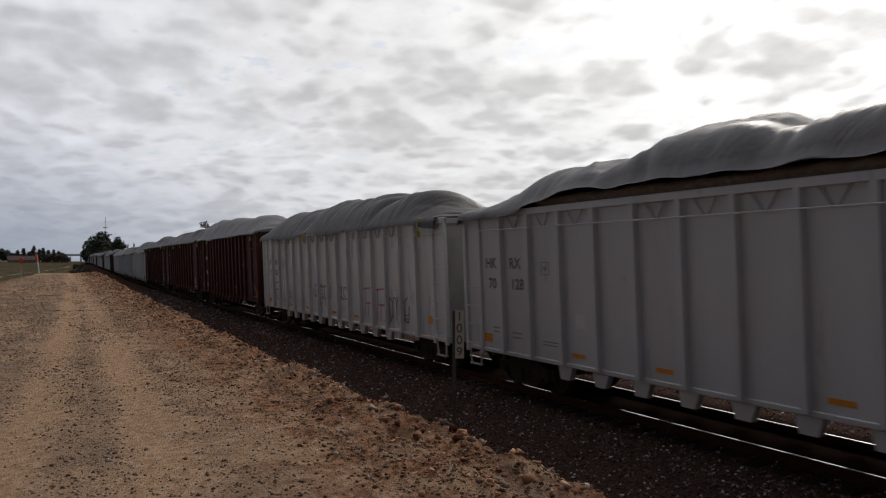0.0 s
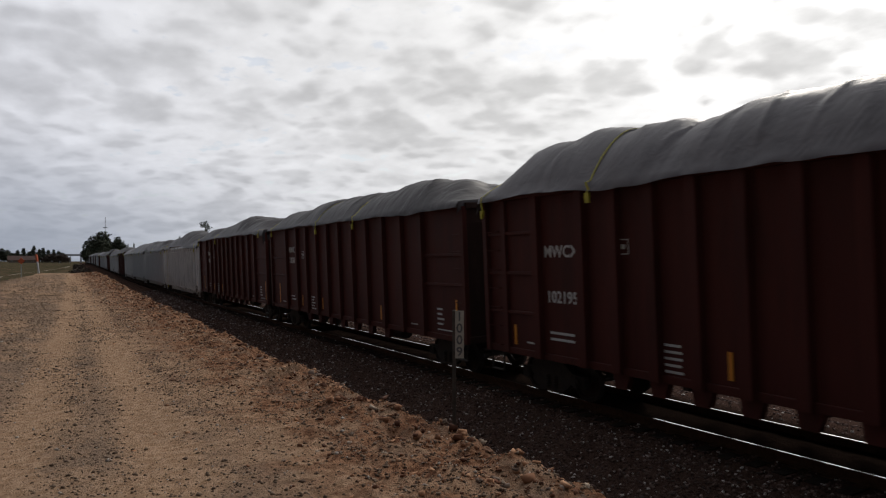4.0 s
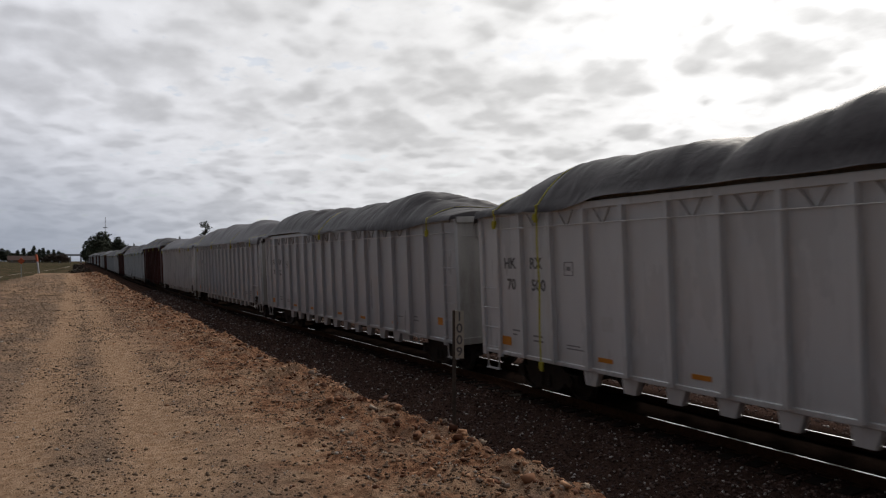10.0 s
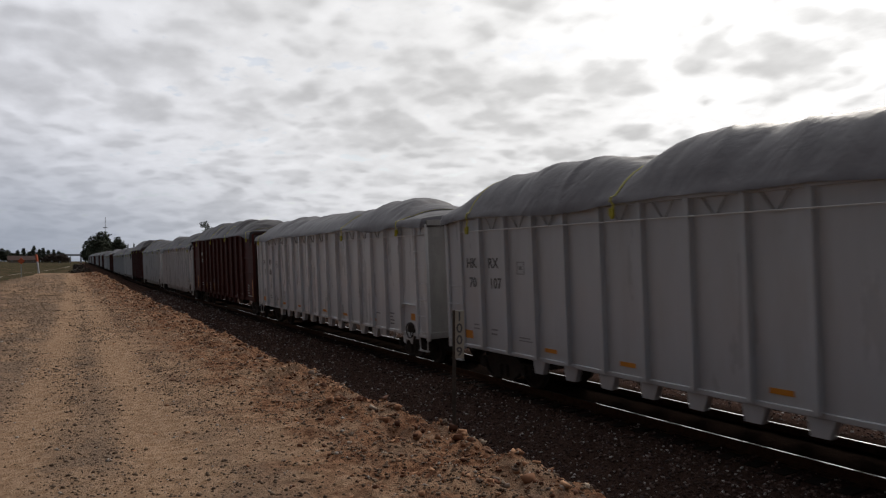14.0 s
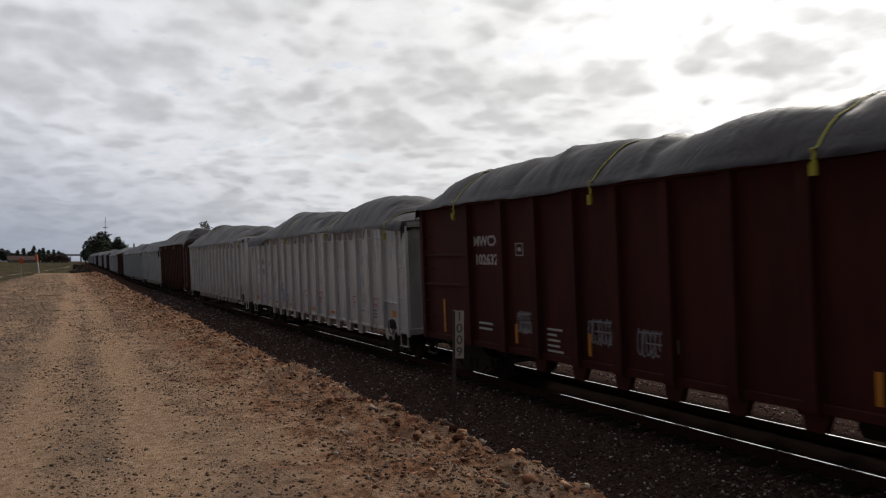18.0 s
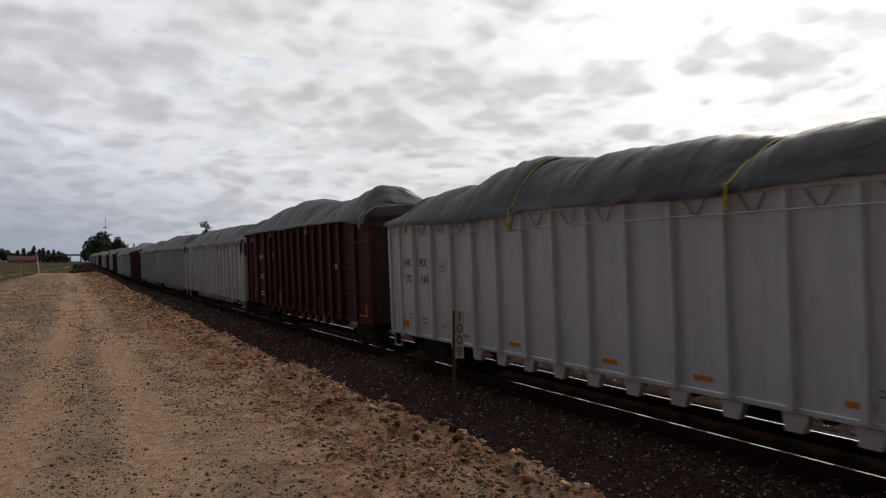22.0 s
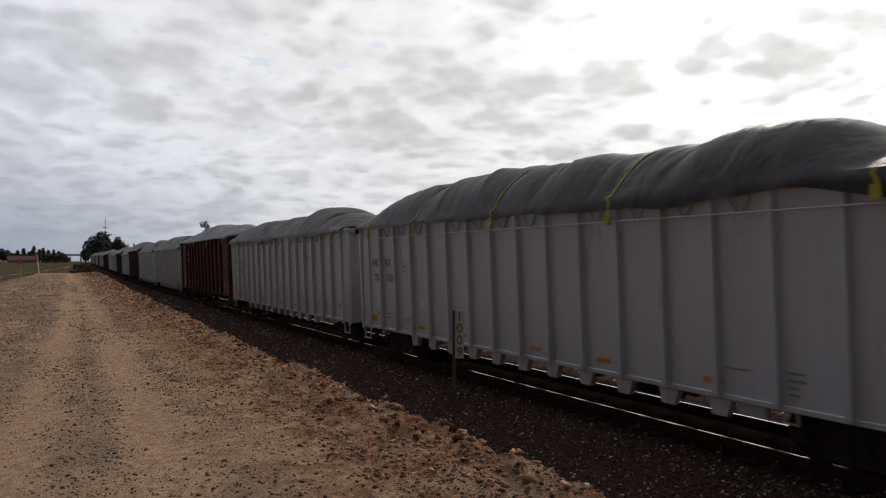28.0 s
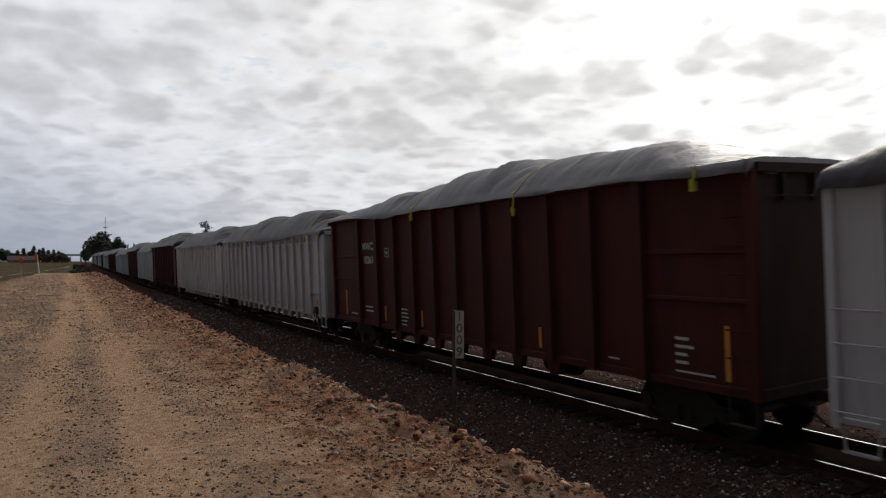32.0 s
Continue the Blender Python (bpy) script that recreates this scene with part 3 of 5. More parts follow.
def build_stones():
    rock_shapes()
    chip_shapes()
    rng = random.Random(11)
    spots = []
    for _ in range(52000):
        s = 3.5 + 85 * rng.random() ** 2.0
        q = rng.uniform(-5.3, -0.12) if rng.random() < 0.8 else rng.uniform(2.2, 6.5)
        if -0.12 < q < 2.15 or (-0.62 < q < 0 and abs((s - 2.0 + 0.265) % 0.53 - 0.265) < 0.15):
            continue
        spots.append((NEAR + side(s) + q, s, ground_at(q, s), rng.uniform(0.016, 0.042) * (1 + s / 80)))
    scatter("ballast_stone_bed", spots, BALLAST_MAT, "dark crushed-stone ballast with pale flecks", "ballast", 1)
    spots = []
    for _ in range(170000):
        s = 3.0 + 72 * rng.random() ** 2.0
        q = -5.9 - 7.6 * rng.random()
        gap = noise.noise((q * 1.1, s * 0.22, 3.0)) + 0.5 * noise.noise((q * 2.6, s * 0.9, 8.0))
        for rut in lanes(s):
            gap -= 0.55 * math.exp(-((q - rut) / 0.33) ** 2)
        if gap < rng.uniform(-0.75, 0.30) or rng.random() < smooth(30, 75, s):
            continue
        spots.append((NEAR + side(s) + q, s, ground_at(q, s), (0.0045 + min(0.022, rng.expovariate(200))) * (1 + s / 90)))
    scatter("road_gravel", spots, PEBBLE_MAT, "small grey and tan pebbles pressed into the dirt road", "gravel", 2, CHIP)
    spots = []
    for _ in range(19000):
        s = 3.4 + 90 * rng.random() ** 1.8
        q = -7.1 + rng.gauss(0, 0.85)
        if not -10 < q < -5.6:
            continue
        spots.append((NEAR + side(s) + q, s, ground_at(q, s) - 0.01, min(0.036, 0.007 + rng.expovariate(90)) * (1 + s / 70)))
    # bigger lumps that crumble off the lip
    for _ in range(2600):
        s = 3.6 + 75 * rng.random() ** 1.5
        q = -6.9 + rng.gauss(0, 0.28)
        spots.append((NEAR + side(s) + q, s, ground_at(q, s) - 0.012, (0.020 + min(0.05, rng.expovariate(50))) * (1 + s / 70)))
    scatter("bank_clods", spots, CLOD_MAT, "reddish-brown crumbled dirt clods along the bank lip", "dirt clods", 3)
    # the large clods that lie apart on the bank
    shapes = []
    for k in range(6):
        bm = bmesh.new()
        bmesh.ops.create_icosphere(bm, subdivisions=2, radius=1.0)
        for v in bm.verts:
            v.co = Vector([round(c * 2.2 + k * 0.13) / 2.2 * 0.75 + c * 0.25 for c in v.co])
            v.co *= 1 + 0.45 * noise.noise(v.co * 1.3 + Vector((k * 7, 0, 0))) + 0.15 * noise.noise(v.co * 3.1 + Vector((k * 5, 3, 0)))
            v.co.z *= 0.42
        shapes.append(bm_mesh("dirt_clod", bm, CLOD_BIG))
    for k in range(34):
        s, q = 4.2 + 22 * rng.random() ** 1.5, -7.0 + rng.gauss(0, 0.6)
        if not -9 < q < -5.9:
            continue
        ob = tagged(new("dirt_clod", shapes[k % 6]), "reddish-brown dry clod of earth lying on the bank", "clod", "clods on the bank")
        r = rng.uniform(0.03, 0.062)
        ob.matrix_basis = pose(NEAR + side(s) + q, s, ground_at(q, s) + r * 0.1, rng.uniform(-15, 15), rng.uniform(-15, 15), rng.uniform(0, 360)) @ Matrix.Diagonal((r * rng.uniform(0.9, 1.8), r, r * rng.uniform(0.7, 1.1), 1))


ground = build_ground()
build_stones()


# ---- track ----
def build_track():
    track = tagged(new("railway_track"), "single railway track with shiny rail heads on dark wooden ties", "railway track", kind="structure")
    prof = [(-0.075, -0.165), (0.075, -0.165), (0.075, -0.155), (0.012, -0.135), (0.010, -0.045), (0.036, -0.036), (0.036, -0.004), (0.020, 0.0), (-0.020, 0.0), (-0.036, -0.004), (-0.036, -0.036), (-0.010, -0.045), (-0.012, -0.135), (-0.075, -0.155)]
    ss = steps((-345, -60, 30), (-60, 130, 5), (130, 900, 30))
    for across in (-GAUGE / 2, GAUGE / 2):
        verts, faces, k = [], [], len(prof)
        for s in ss:
            m = track_pose(s)
            verts += [tuple(m @ Vector((across + x, 0, z))) for x, z in prof]
        for i in range(len(ss) - 1):
            for j in range(k):
                faces.append((i * k + j, (i + 1) * k + j, (i + 1) * k + (j + 1) % k, i * k + (j + 1) % k))
        me = bpy.data.meshes.new("rail")
        me.from_pydata(verts, [], faces)
        me.materials.append(RAIL_RUST)
        me.materials.append(RAIL_TOP)
        for i, f in enumerate(me.polygons):
            if i % k == 7:
                f.material_index = 1
        part("rail", me, RAIL_RUST, track, "steel rail with a polished head and rusty web")
    bm = boxes((-1.3, 1.3, -0.115, 0.115, -0.35, -0.170))
    tie = bm_mesh("tie", bm, TIE)
    plate = bm_mesh("tie_plate", boxes((-0.18, 0.18, -0.09, 0.09, -0.170, -0.158)), RAIL_RUST)
    rng = random.Random(8)
    s = 2.0
    while s < 150:
        t = part("tie", tie, TIE, track, at=track_pose(s, rng.uniform(-0.03, 0.03)) @ pose(0, 0, 0, 0, 0, rng.uniform(-0.8, 0.8)))
        if s < 24:
            for across in (-GAUGE / 2, GAUGE / 2):
                part("tie_plate", plate, RAIL_RUST, t, at=pose(across, 0, 0))
        s += 0.53


build_track()


# ---- mile marker ----
def text_mesh(name, body, size, material, thick=0.002):
    cu = bpy.data.curves.new(name, "FONT")
    cu.body, cu.size, cu.extrude, cu.align_x, cu.align_y = body, size, thick, "CENTER", "CENTER"
    cu.resolution_u = 3
    cu.offset = size * 0.022
    ob = new("lettering", cu)
    me = bpy.data.meshes.new_from_object(ob.evaluated_get(bpy.context.evaluated_depsgraph_get()))
    bpy.data.objects.remove(ob)
    bpy.data.curves.remove(cu)
    me.name = name
    me.materials.clear()
    me.materials.append(material)
    return me


FACE = Matrix(((0, 0, -1, 0), (-1, 0, 0, 0), (0, 1, 0, 0), (0, 0, 0, 1)))   # letters that face -X and read towards -Y


def build_marker():
    x, y, z = 5.62, 9.70, ground_at(5.62 - NEAR - side(9.7), 9.7)
    sign = tagged(new("mile_marker"), "dark wooden post with a narrow upright cream number plate", "mile marker")
    sign.matrix_basis = pose(x, y, z - 0.25, 0, 0, -31)
    top = 2.36 - z + 0.25
    part("post", boxes((-0.045, 0.012, -0.03, 0.03, 0, top), bevel=0.006), WOOD, sign, "dark weathered wooden post")
    plate = part("number_plate", boxes((0.0, 0.135, -0.042, -0.034, top - 0.745, top - 0.005), bevel=0.002), SIGN, sign, "cream plate with black numerals reading 1009")
    for i, c in enumerate("1009"):
        part("numeral", text_mesh("numeral", c, 0.20, BLACK_INK), BLACK_INK, plate, at=pose(0.066, -0.0445, top - 0.10 - 0.182 * i, 90))


build_marker()
# ---- the train ----
MESH = {}


def shared(key, make, material):
    if key not in MESH:
        MESH[key] = bm_mesh(key.split("/")[0], make(), material)
    return MESH[key]


def put(kind, key, make, material, parent, at=None, label=""):
    return part(kind, shared(kind + "/" + key, make, material), material, parent, label, at)


def tread(bm, x, out, r=0.457):
    """A flanged wheel; out is -1 or 1 towards the outside."""
    prof = [(0.0, 0.0), (-0.03, r + 0.025), (-0.005, r + 0.028), (0.0, r), (0.10, r - 0.006), (0.10, r - 0.07), (0.055, r - 0.09), (0.045, 0.16), (0.09, 0.13), (0.09, 0.0)]
    n = 24
    rings = []
    for a, rr in prof:
        rings.append([bm.verts.new((x + out * (a - 0.05), rr * math.cos(2 * math.pi * i / n), rr * math.sin(2 * math.pi * i / n))) for i in range(n)] if rr else [bm.verts.new((x + out * (a - 0.05), 0, 0))])
    for p, q in zip(rings, rings[1:]):
        for i in range(n):
            j = (i + 1) % n
            if len(p) == 1:
                bm.faces.new((p[0], q[i], q[j]))
            elif len(q) == 1:
                bm.faces.new((p[i], p[j], q[0]))
            else:
                bm.faces.new((p[i], p[j], q[j], q[i]))


def wheelset_bm():
    bm = bmesh.new()
    for sx in (-1, 1):
        tread(bm, sx * GAUGE / 2, sx)
    rod(bm, (-1.05, 0, 0), (1.05, 0, 0), 0.085, 10)
    bmesh.ops.recalc_face_normals(bm, faces=bm.faces)
    return bm


def sideframe_bm():
    bm = bmesh.new()
    prism(bm, [(-1.14, 0.34), (-1.14, 0.60), (-0.75, 0.62), (-0.40, 0.86), (0.40, 0.86), (0.75, 0.62), (1.14, 0.60), (1.14, 0.34), (0.98, 0.34), (0.94, 0.47), (0.74, 0.47), (0.62, 0.30), (0.36, 0.16), (-0.36, 0.16), (-0.62, 0.30), (-0.74, 0.47), (-0.94, 0.47), (-0.98, 0.34)], -0.07, 0.07)
    return bm


def spring_bm():
    bm = bmesh.new()
    for i in range(5):
        rod(bm, (0, 0, 0.24 + 0.055 * i), (0, 0, 0.275 + 0.055 * i), 0.075, 8)
    rod(bm, (0, 0, 0.22), (0, 0, 0.52), 0.05, 8)
    return bm


def add_truck(car, y, full):
    t = put("truck", "bolster", lambda: boxes((-1.0, 1.0, -0.2, 0.2, 0.52, 0.80), (-0.35, 0.35, -0.35, 0.35, 0.78, 0.88), bevel=0.02), IRON, car, pose(0, y, 0), "grimy black cast-steel four-wheel truck")
    for sx in (-1, 1):
        put("side_frame", "cast", sideframe_bm, IRON, t, pose(sx * 1.0, 0, 0))
        if full:
            for dy in (-0.14, 0.14):
                put("spring", "coil", spring_bm, IRON, t, pose(sx * 1.0 + sx * 0.06, dy, 0))
            for dy in (-0.89, 0.89):
                put("bearing_cap", "round", lambda: bearing_bm(), IRON, t, pose(sx * 1.08, dy, 0.457))
    for dy in (-0.89, 0.89):
        w = put("wheelset", "pair", wheelset_bm, WHEEL, t, pose(0, dy, 0.457))
        if full:
            WHEELS.append(w)
    return t


def bearing_bm():
    bm = bmesh.new()
    wheel_disc(bm, 0.125, 0.10, 0, 12)
    wheel_disc(bm, 0.07, 0.14, 0, 8)
    return bm


def coupler_bm():
    bm = boxes((-0.09, 0.09, -0.1, 0.50, 0.78, 0.96), (-0.15, 0.17, 0.44, 0.72, 0.74, 1.0), (-0.3, 0.3, -0.35, 0.02, 0.66, 1.06), bevel=0.02)
    rod(bm, (0.26, 0.0, 0.75), (0.22, 0.35, 0.42), 0.025)
    rod(bm, (0.22, 0.35, 0.42), (0.20, 0.62, 0.52), 0.025)
    return bm


WHEELS = []


def hump(stations, u):
    """Smooth height of the covered load at u from 0 (rear) to 1 (front)."""
    x = max(0.0, min(0.9999, u)) * (len(stations) - 1)
    i = int(x)
    k = x - i
    a, b = stations[i], stations[i + 1]
    p = stations[i - 1] if i else a
    q = stations[i + 2] if i + 2 < len(stations) else b
    return 0.5 * (2 * a + (b - p) * k + (2 * p - 5 * a + 4 * b - q) * k * k + (3 * a - p - 3 * b + q) * k ** 3)


def tarp_height(spec, v, u):
    """Height above the side's top edge; v from -1 (camera's side) to 1."""
    hs, seed, half, top, wide = spec
    h = 1.03 * hump(hs, u)
    dome = max(0.0, 1 - abs(v) ** 2.4) ** 0.82
    edge = dome ** 0.5
    y = u * 2 * half
    full = min(1.0, h / 0.6)
    z = h * dome
    # deep creases across the cover, where one swell of the load ends and the next begins
    for i, at in enumerate(PINCHES.get(seed, ())):
        lean = (0.35, -0.2, 0.5, 0.1)[i % 4]
        d = y - at * 2 * half - lean * (v + 0.3) - 0.10 * math.sin(4 * v + i)
        z -= edge * 0.17 * math.exp(-abs(d) / (0.30 if d > 0 else 0.42))
    # lesser swells, sharp where they meet
    n = noise.noise((y * 0.5 - 0.6 * v * math.sin(y * 0.4 + seed), v * 0.7, seed * 3.1))
    z += edge * full * 0.21 * (abs(n) - 0.16)
    n = noise.noise((y * 1.25 + 0.5 * v, v * 0.8 + 4, seed * 2.9))
    z += edge * full * 0.05 * (abs(n) - 0.16)
    # drawn folds that run from the crown down to the edge
    for at, slant, wid, amp, lo, hi in folds(seed):
        d = (y - at * 2 * half - slant * v - 0.12 * math.sin(3 * v + at * 20)) / wid
        if -3 < d < 3:
            z += edge * amp * (0.25 + 0.75 * min(1.0, abs(v) * 1.2)) * math.exp(-abs(d) * 1.3) * (0.1 + 0.9 * smooth(lo - 0.3, lo + 0.2, v) * (1 - smooth(hi - 0.2, hi + 0.3, v)))
    # the straps pull the cloth down
    for at in PULLS.get(seed, ()):
        d = (u - at) * 2 * half - 0.35 * (v + 1)
        z -= edge * 0.11 * math.exp(-abs(d) / 0.34)
    # small puckers above the hem
    hem = smooth(0.55, 0.95, abs(v))
    z += edge * 0.05 * hem * noise.noise((y * 3.2 + v, v * 2.0, seed * 5.0))
    z += edge * 0.014 * noise.noise((y * 8.0, v * 4.0, seed * 5.0))
    return max(z, 0.0 if abs(v) > 1 else 0.012)


FOLDS = {}
PULLS = {}
PINCHES = {}


def folds(seed):
    if seed not in FOLDS:
        r = random.Random(seed)
        FOLDS[seed] = [(r.random(), r.uniform(-1.3, 1.0), r.choice((0.06, 0.08, 0.12, 0.2, 0.32)) * r.uniform(0.8, 1.3), r.choice((-1, 1, 1)) * r.uniform(0.03, 0.10), r.uniform(-1.2, -0.3), r.uniform(-0.2, 1.2)) for _ in range(34)]
    return FOLDS[seed]


BARE = {}


def lifted(spec, u):
    """How far the cover's edge has ridden up on the camera's side."""
    if spec[1] not in BARE:
        return 0.0
    a, b, h = BARE[spec[1]]
    return h * smooth(a - 0.08, a + 0.03, u) * (1 - smooth(b - 0.03, b + 0.14, u)) * (1 + 0.35 * noise.noise((u * 30, 2.0, spec[1])))


def tarp_point(spec, v, u):
    hs, seed, half, top, wide = spec
    return Vector((v * wide, half - u * 2 * half, top + 0.02 + tarp_height(spec, v, u) + (lifted(spec, u) * smooth(0.3, 1.0, -v) if v < 0 else 0)))


def add_tarp(car, spec, fine=True, reach=1.0, flap=0.2, hem=1.0, faded=False, rear=0.0):
    hs, seed, half, top, wide = spec
    nu, nv = (300, 32) if fine else (26, 10)
    rows = []
    for i in range(nu + 1):
        u = reach * i / nu
        row = []
        # the hem hangs lower in some bays than in others
        sag = 0.5 + 0.9 * noise.noise((u * 5.5, seed * 4.1, 2.0))
        drop = 0.03 + 0.24 * hem * max(0.0, sag) ** 1.5 + 0.05 * abs(noise.noise((u * 17, seed * 2.3, 0.0)))
        drop += min(0.22, flap * 0.35) * smooth(0.86, 0.97, u) + rear * (1 - smooth(0.10, 0.22, u))
        up = lifted(spec, u)
        for k, out in ((1.0, 0.095), (0.5, 0.08)):
            row.append(Vector((-wide - out - 0.025 * noise.noise((u * 40, k * 2, seed)), half - u * 2 * half, top + max(0.0, up) - drop * k * (1 - smooth(0.0, 0.06, up)) - 0.02 * k)))
        for j in range(nv + 1):
            v = -1 + 2 * j / nv
            row.append(tarp_point(spec, v * 1.015, u))
        for k, out in ((0.5, 0.045), (1.0, 0.055)):
            row.append(Vector((wide + out, half - u * 2 * half, top - drop * k)))
        rows.append(row)
    # the ends fold down over the end walls
    for at, sign, hang in ((0, 1, 0.26), (len(rows) - 1, -1, flap)):
        extra = [p + Vector((0, sign * (0.07 if reach == 1.0 or sign > 0 else 0.02), 0)) for p in rows[at]]
        for p in extra:
            p.z = min(p.z, top + 0.03) - hang * (1 + 0.6 * noise.noise((p.x * 2, seed, at)))
        if at == 0:
            rows.insert(0, extra)
        else:
            rows.append(extra)
    m = len(rows[0])
    faces = [(i * m + j, (i + 1) * m + j, (i + 1) * m + j + 1, i * m + j + 1) for i in range(len(rows) - 1) for j in range(m - 1)]
    me = bpy.data.meshes.new("tarpaulin")
    me.from_pydata([tuple(p) for r in rows for p in r], [], faces)
    me.polygons.foreach_set("use_smooth", np.ones(len(me.polygons), dtype=bool))
    me.materials.append(TARP_GREY if faded else TARP)
    return part("tarpaulin", me, TARP, car, "faded grey crumpled tarpaulin humped over the load" if faded else "black crumpled tarpaulin humped over the load")


def add_load(car, spec):
    """The brown load that shows under the lifted cover."""
    hs, seed, half, top, wide = spec
    a, b, h = BARE[seed]
    n, verts, faces = 90, [], []
    for i in range(n + 1):
        u = a - 0.04 + (b - a + 0.08) * i / n
        y = half - u * 2 * half
        for j, (x, z) in enumerate(((-wide + 0.26, -0.25), (-wide + 0.20, 0.0), (-wide + 0.16, 0.09), (-wide + 0.24, 0.19), (-wide + 0.42, 0.26), (-wide + 0.7, 0.2))):
            k = noise.noise((y * 3.0, x * 4.0, seed)) * 0.06 + noise.noise((y * 9.0, x * 9.0, seed + 3)) * 0.03
            verts.append((x + k * 0.5, y, top + z + (k if j > 0 else 0)))
    for i in range(n):
        for j in range(5):
            p = i * 6 + j
            faces.append((p, p + 6, p + 7, p + 1))
    me = bpy.data.meshes.new("load")
    me.from_pydata(verts, [], faces)
    me.polygons.foreach_set("use_smooth", np.ones(len(me.polygons), dtype=bool))
    me.materials.append(LOAD)
    part("load", me, LOAD, car, "pale brown shredded waste showing under the cover")


def add_strap(car, spec, u, tail=0.34, over=True, drift=0.012):
    """A yellow strap over the tarpaulin whose loose tail hangs down the side."""
    hs, seed, half, top, wide = spec
    pts = []
    rng = random.Random(int(seed * 100 + u * 1000))
    y0 = half - u * 2 * half
    for k in range(5):
        pts.append(Vector((-wide - 0.09 - 0.02 * rng.random(), y0 + rng.uniform(-0.04, 0.04), top + 0.02 - tail * (1 - k / 4.0))))
    if over:
        for k in range(25):
            v = -1 + 2 * k / 24
            uu = max(0.0, min(1.0, u + drift * (v + 1)))
            pts.append(tarp_point(spec, v, uu) + Vector((-0.01 if v < -0.8 else 0, 0, 0.018)))
    verts, faces = [], []
    for i, p in enumerate(pts):
        w = 0.03 if i < 5 else 0.018
        for dy, dz in ((-w, 0), (w, 0)):
            verts.append((p.x, p.y + dy, p.z + dz))
        for dy in (-w, w):
            verts.append((p.x + 0.006, p.y + dy, p.z - 0.006))
    for i in range(len(pts) - 1):
        a, b = i * 4, i * 4 + 4
        faces += [(a, a + 1, b + 1, b), (a + 2, b + 2, b + 3, a + 3), (a, b, b + 2, a + 2), (a + 1, a + 3, b + 3, b + 1)]
    me = bpy.data.meshes.new("strap")
    me.from_pydata(verts, [], faces)
    me.materials.append(STRAP)
    st = part("strap", me, STRAP, car, "yellow webbing tie-down strap")
    bm = bmesh.new()
    for k in range(3):
        a, b = rng.uniform(-0.5, 0.5), rng.uniform(0.03, 0.07)
        box(bm, -wide - 0.13, -wide - 0.08, y0 - b, y0 + b, top - tail - 0.05 * k, top - tail + 0.10 - 0.02 * k, pose(0, 0, 0, 0, 0, a * 0.2))
    part("strap_knot", bm, STRAP, st)


def add_letters(car, wide, y, z, size, words, material, label="", stretch=1.0):
    me = text_mesh("lettering", words, size, material)
    return part("lettering", me, material, car, label, pose(-wide - 0.006, y, z) @ FACE @ Matrix.Diagonal((stretch, 1, 1, 1)))


def add_bars(car, wide, y, z, width, lines, pitch, material, seed=0):
    """Small lettering that nobody can read, as one plain bar a line."""
    rng = random.Random(seed)
    for i in range(lines):
        w = width * rng.uniform(0.55, 1.0)
        part("stencil_line", boxes((-wide - 0.010, -wide - 0.003, y - w, y, z - i * pitch - pitch * 0.19, z - i * pitch + pitch * 0.19)), material, car)


def add_scribble(car, wide, y, z, width, height, material, seed, loops=5, thick=0.02):
    """A spray-painted scrawl of loops and strokes, without words."""
    rng = random.Random(seed)
    bm = bmesh.new()
    for k in range(loops):
        cx, ph = y - width * (k + 0.5) / loops, rng.uniform(0, 6)
        pts, turn = [], rng.uniform(0.6, 1.0)
        for i in range(15):
            a = ph + turn * 6.28 * i / 14
            pts.append((cx + width / loops * 0.55 * math.cos(a) * rng.uniform(0.8, 1.1), z + height * 0.5 * math.sin(a) * rng.uniform(0.75, 1.1)))
        for (a, b), (c, d) in zip(pts, pts[1:]):
            dx, dz = c - a, d - b
            ln = math.hypot(dx, dz) or 1
            nx, nz = -dz / ln * thick, dx / ln * thick
            vs = [bm.verts.new((-wide - 0.007, p, r)) for p, r in ((a - nx, b - nz), (a + nx, b + nz), (c + nx, d + nz), (c - nx, d - nz))]
            bm.faces.new(vs)
    bmesh.ops.recalc_face_normals(bm, faces=bm.faces)
    part("spray_scrawl", bm, material, car)


def add_block_scrawl(car, wide, y, z, width, height, material, thick=0.03):
    """A boxy spray-painted sign of a few straight strokes."""
    bm = bmesh.new()
    for a0, b0, a1, b1 in ((0, 0, 0.1, 1), (-0.1, 0.95, 1.1, 1), (0.85, 0.1, 0.95, 0.95), (0.15, 0.5, 0.95, 0.5), (0.35, 0.0, 0.5, 0.55)):
        p, q, r, t = y - a0 * width, z + b0 * height, y - a1 * width, z + b1 * height
        d = math.hypot(r - p, t - q)
        nx, nz = -(t - q) / d * thick, (r - p) / d * thick
        bm.faces.new([bm.verts.new((-wide - 0.007, u, v)) for u, v in ((p - nx, q - nz), (p + nx, q + nz), (r + nx, t + nz), (r - nx, t - nz))])
    bmesh.ops.recalc_face_normals(bm, faces=bm.faces)
    part("spray_scrawl", bm, material, car)


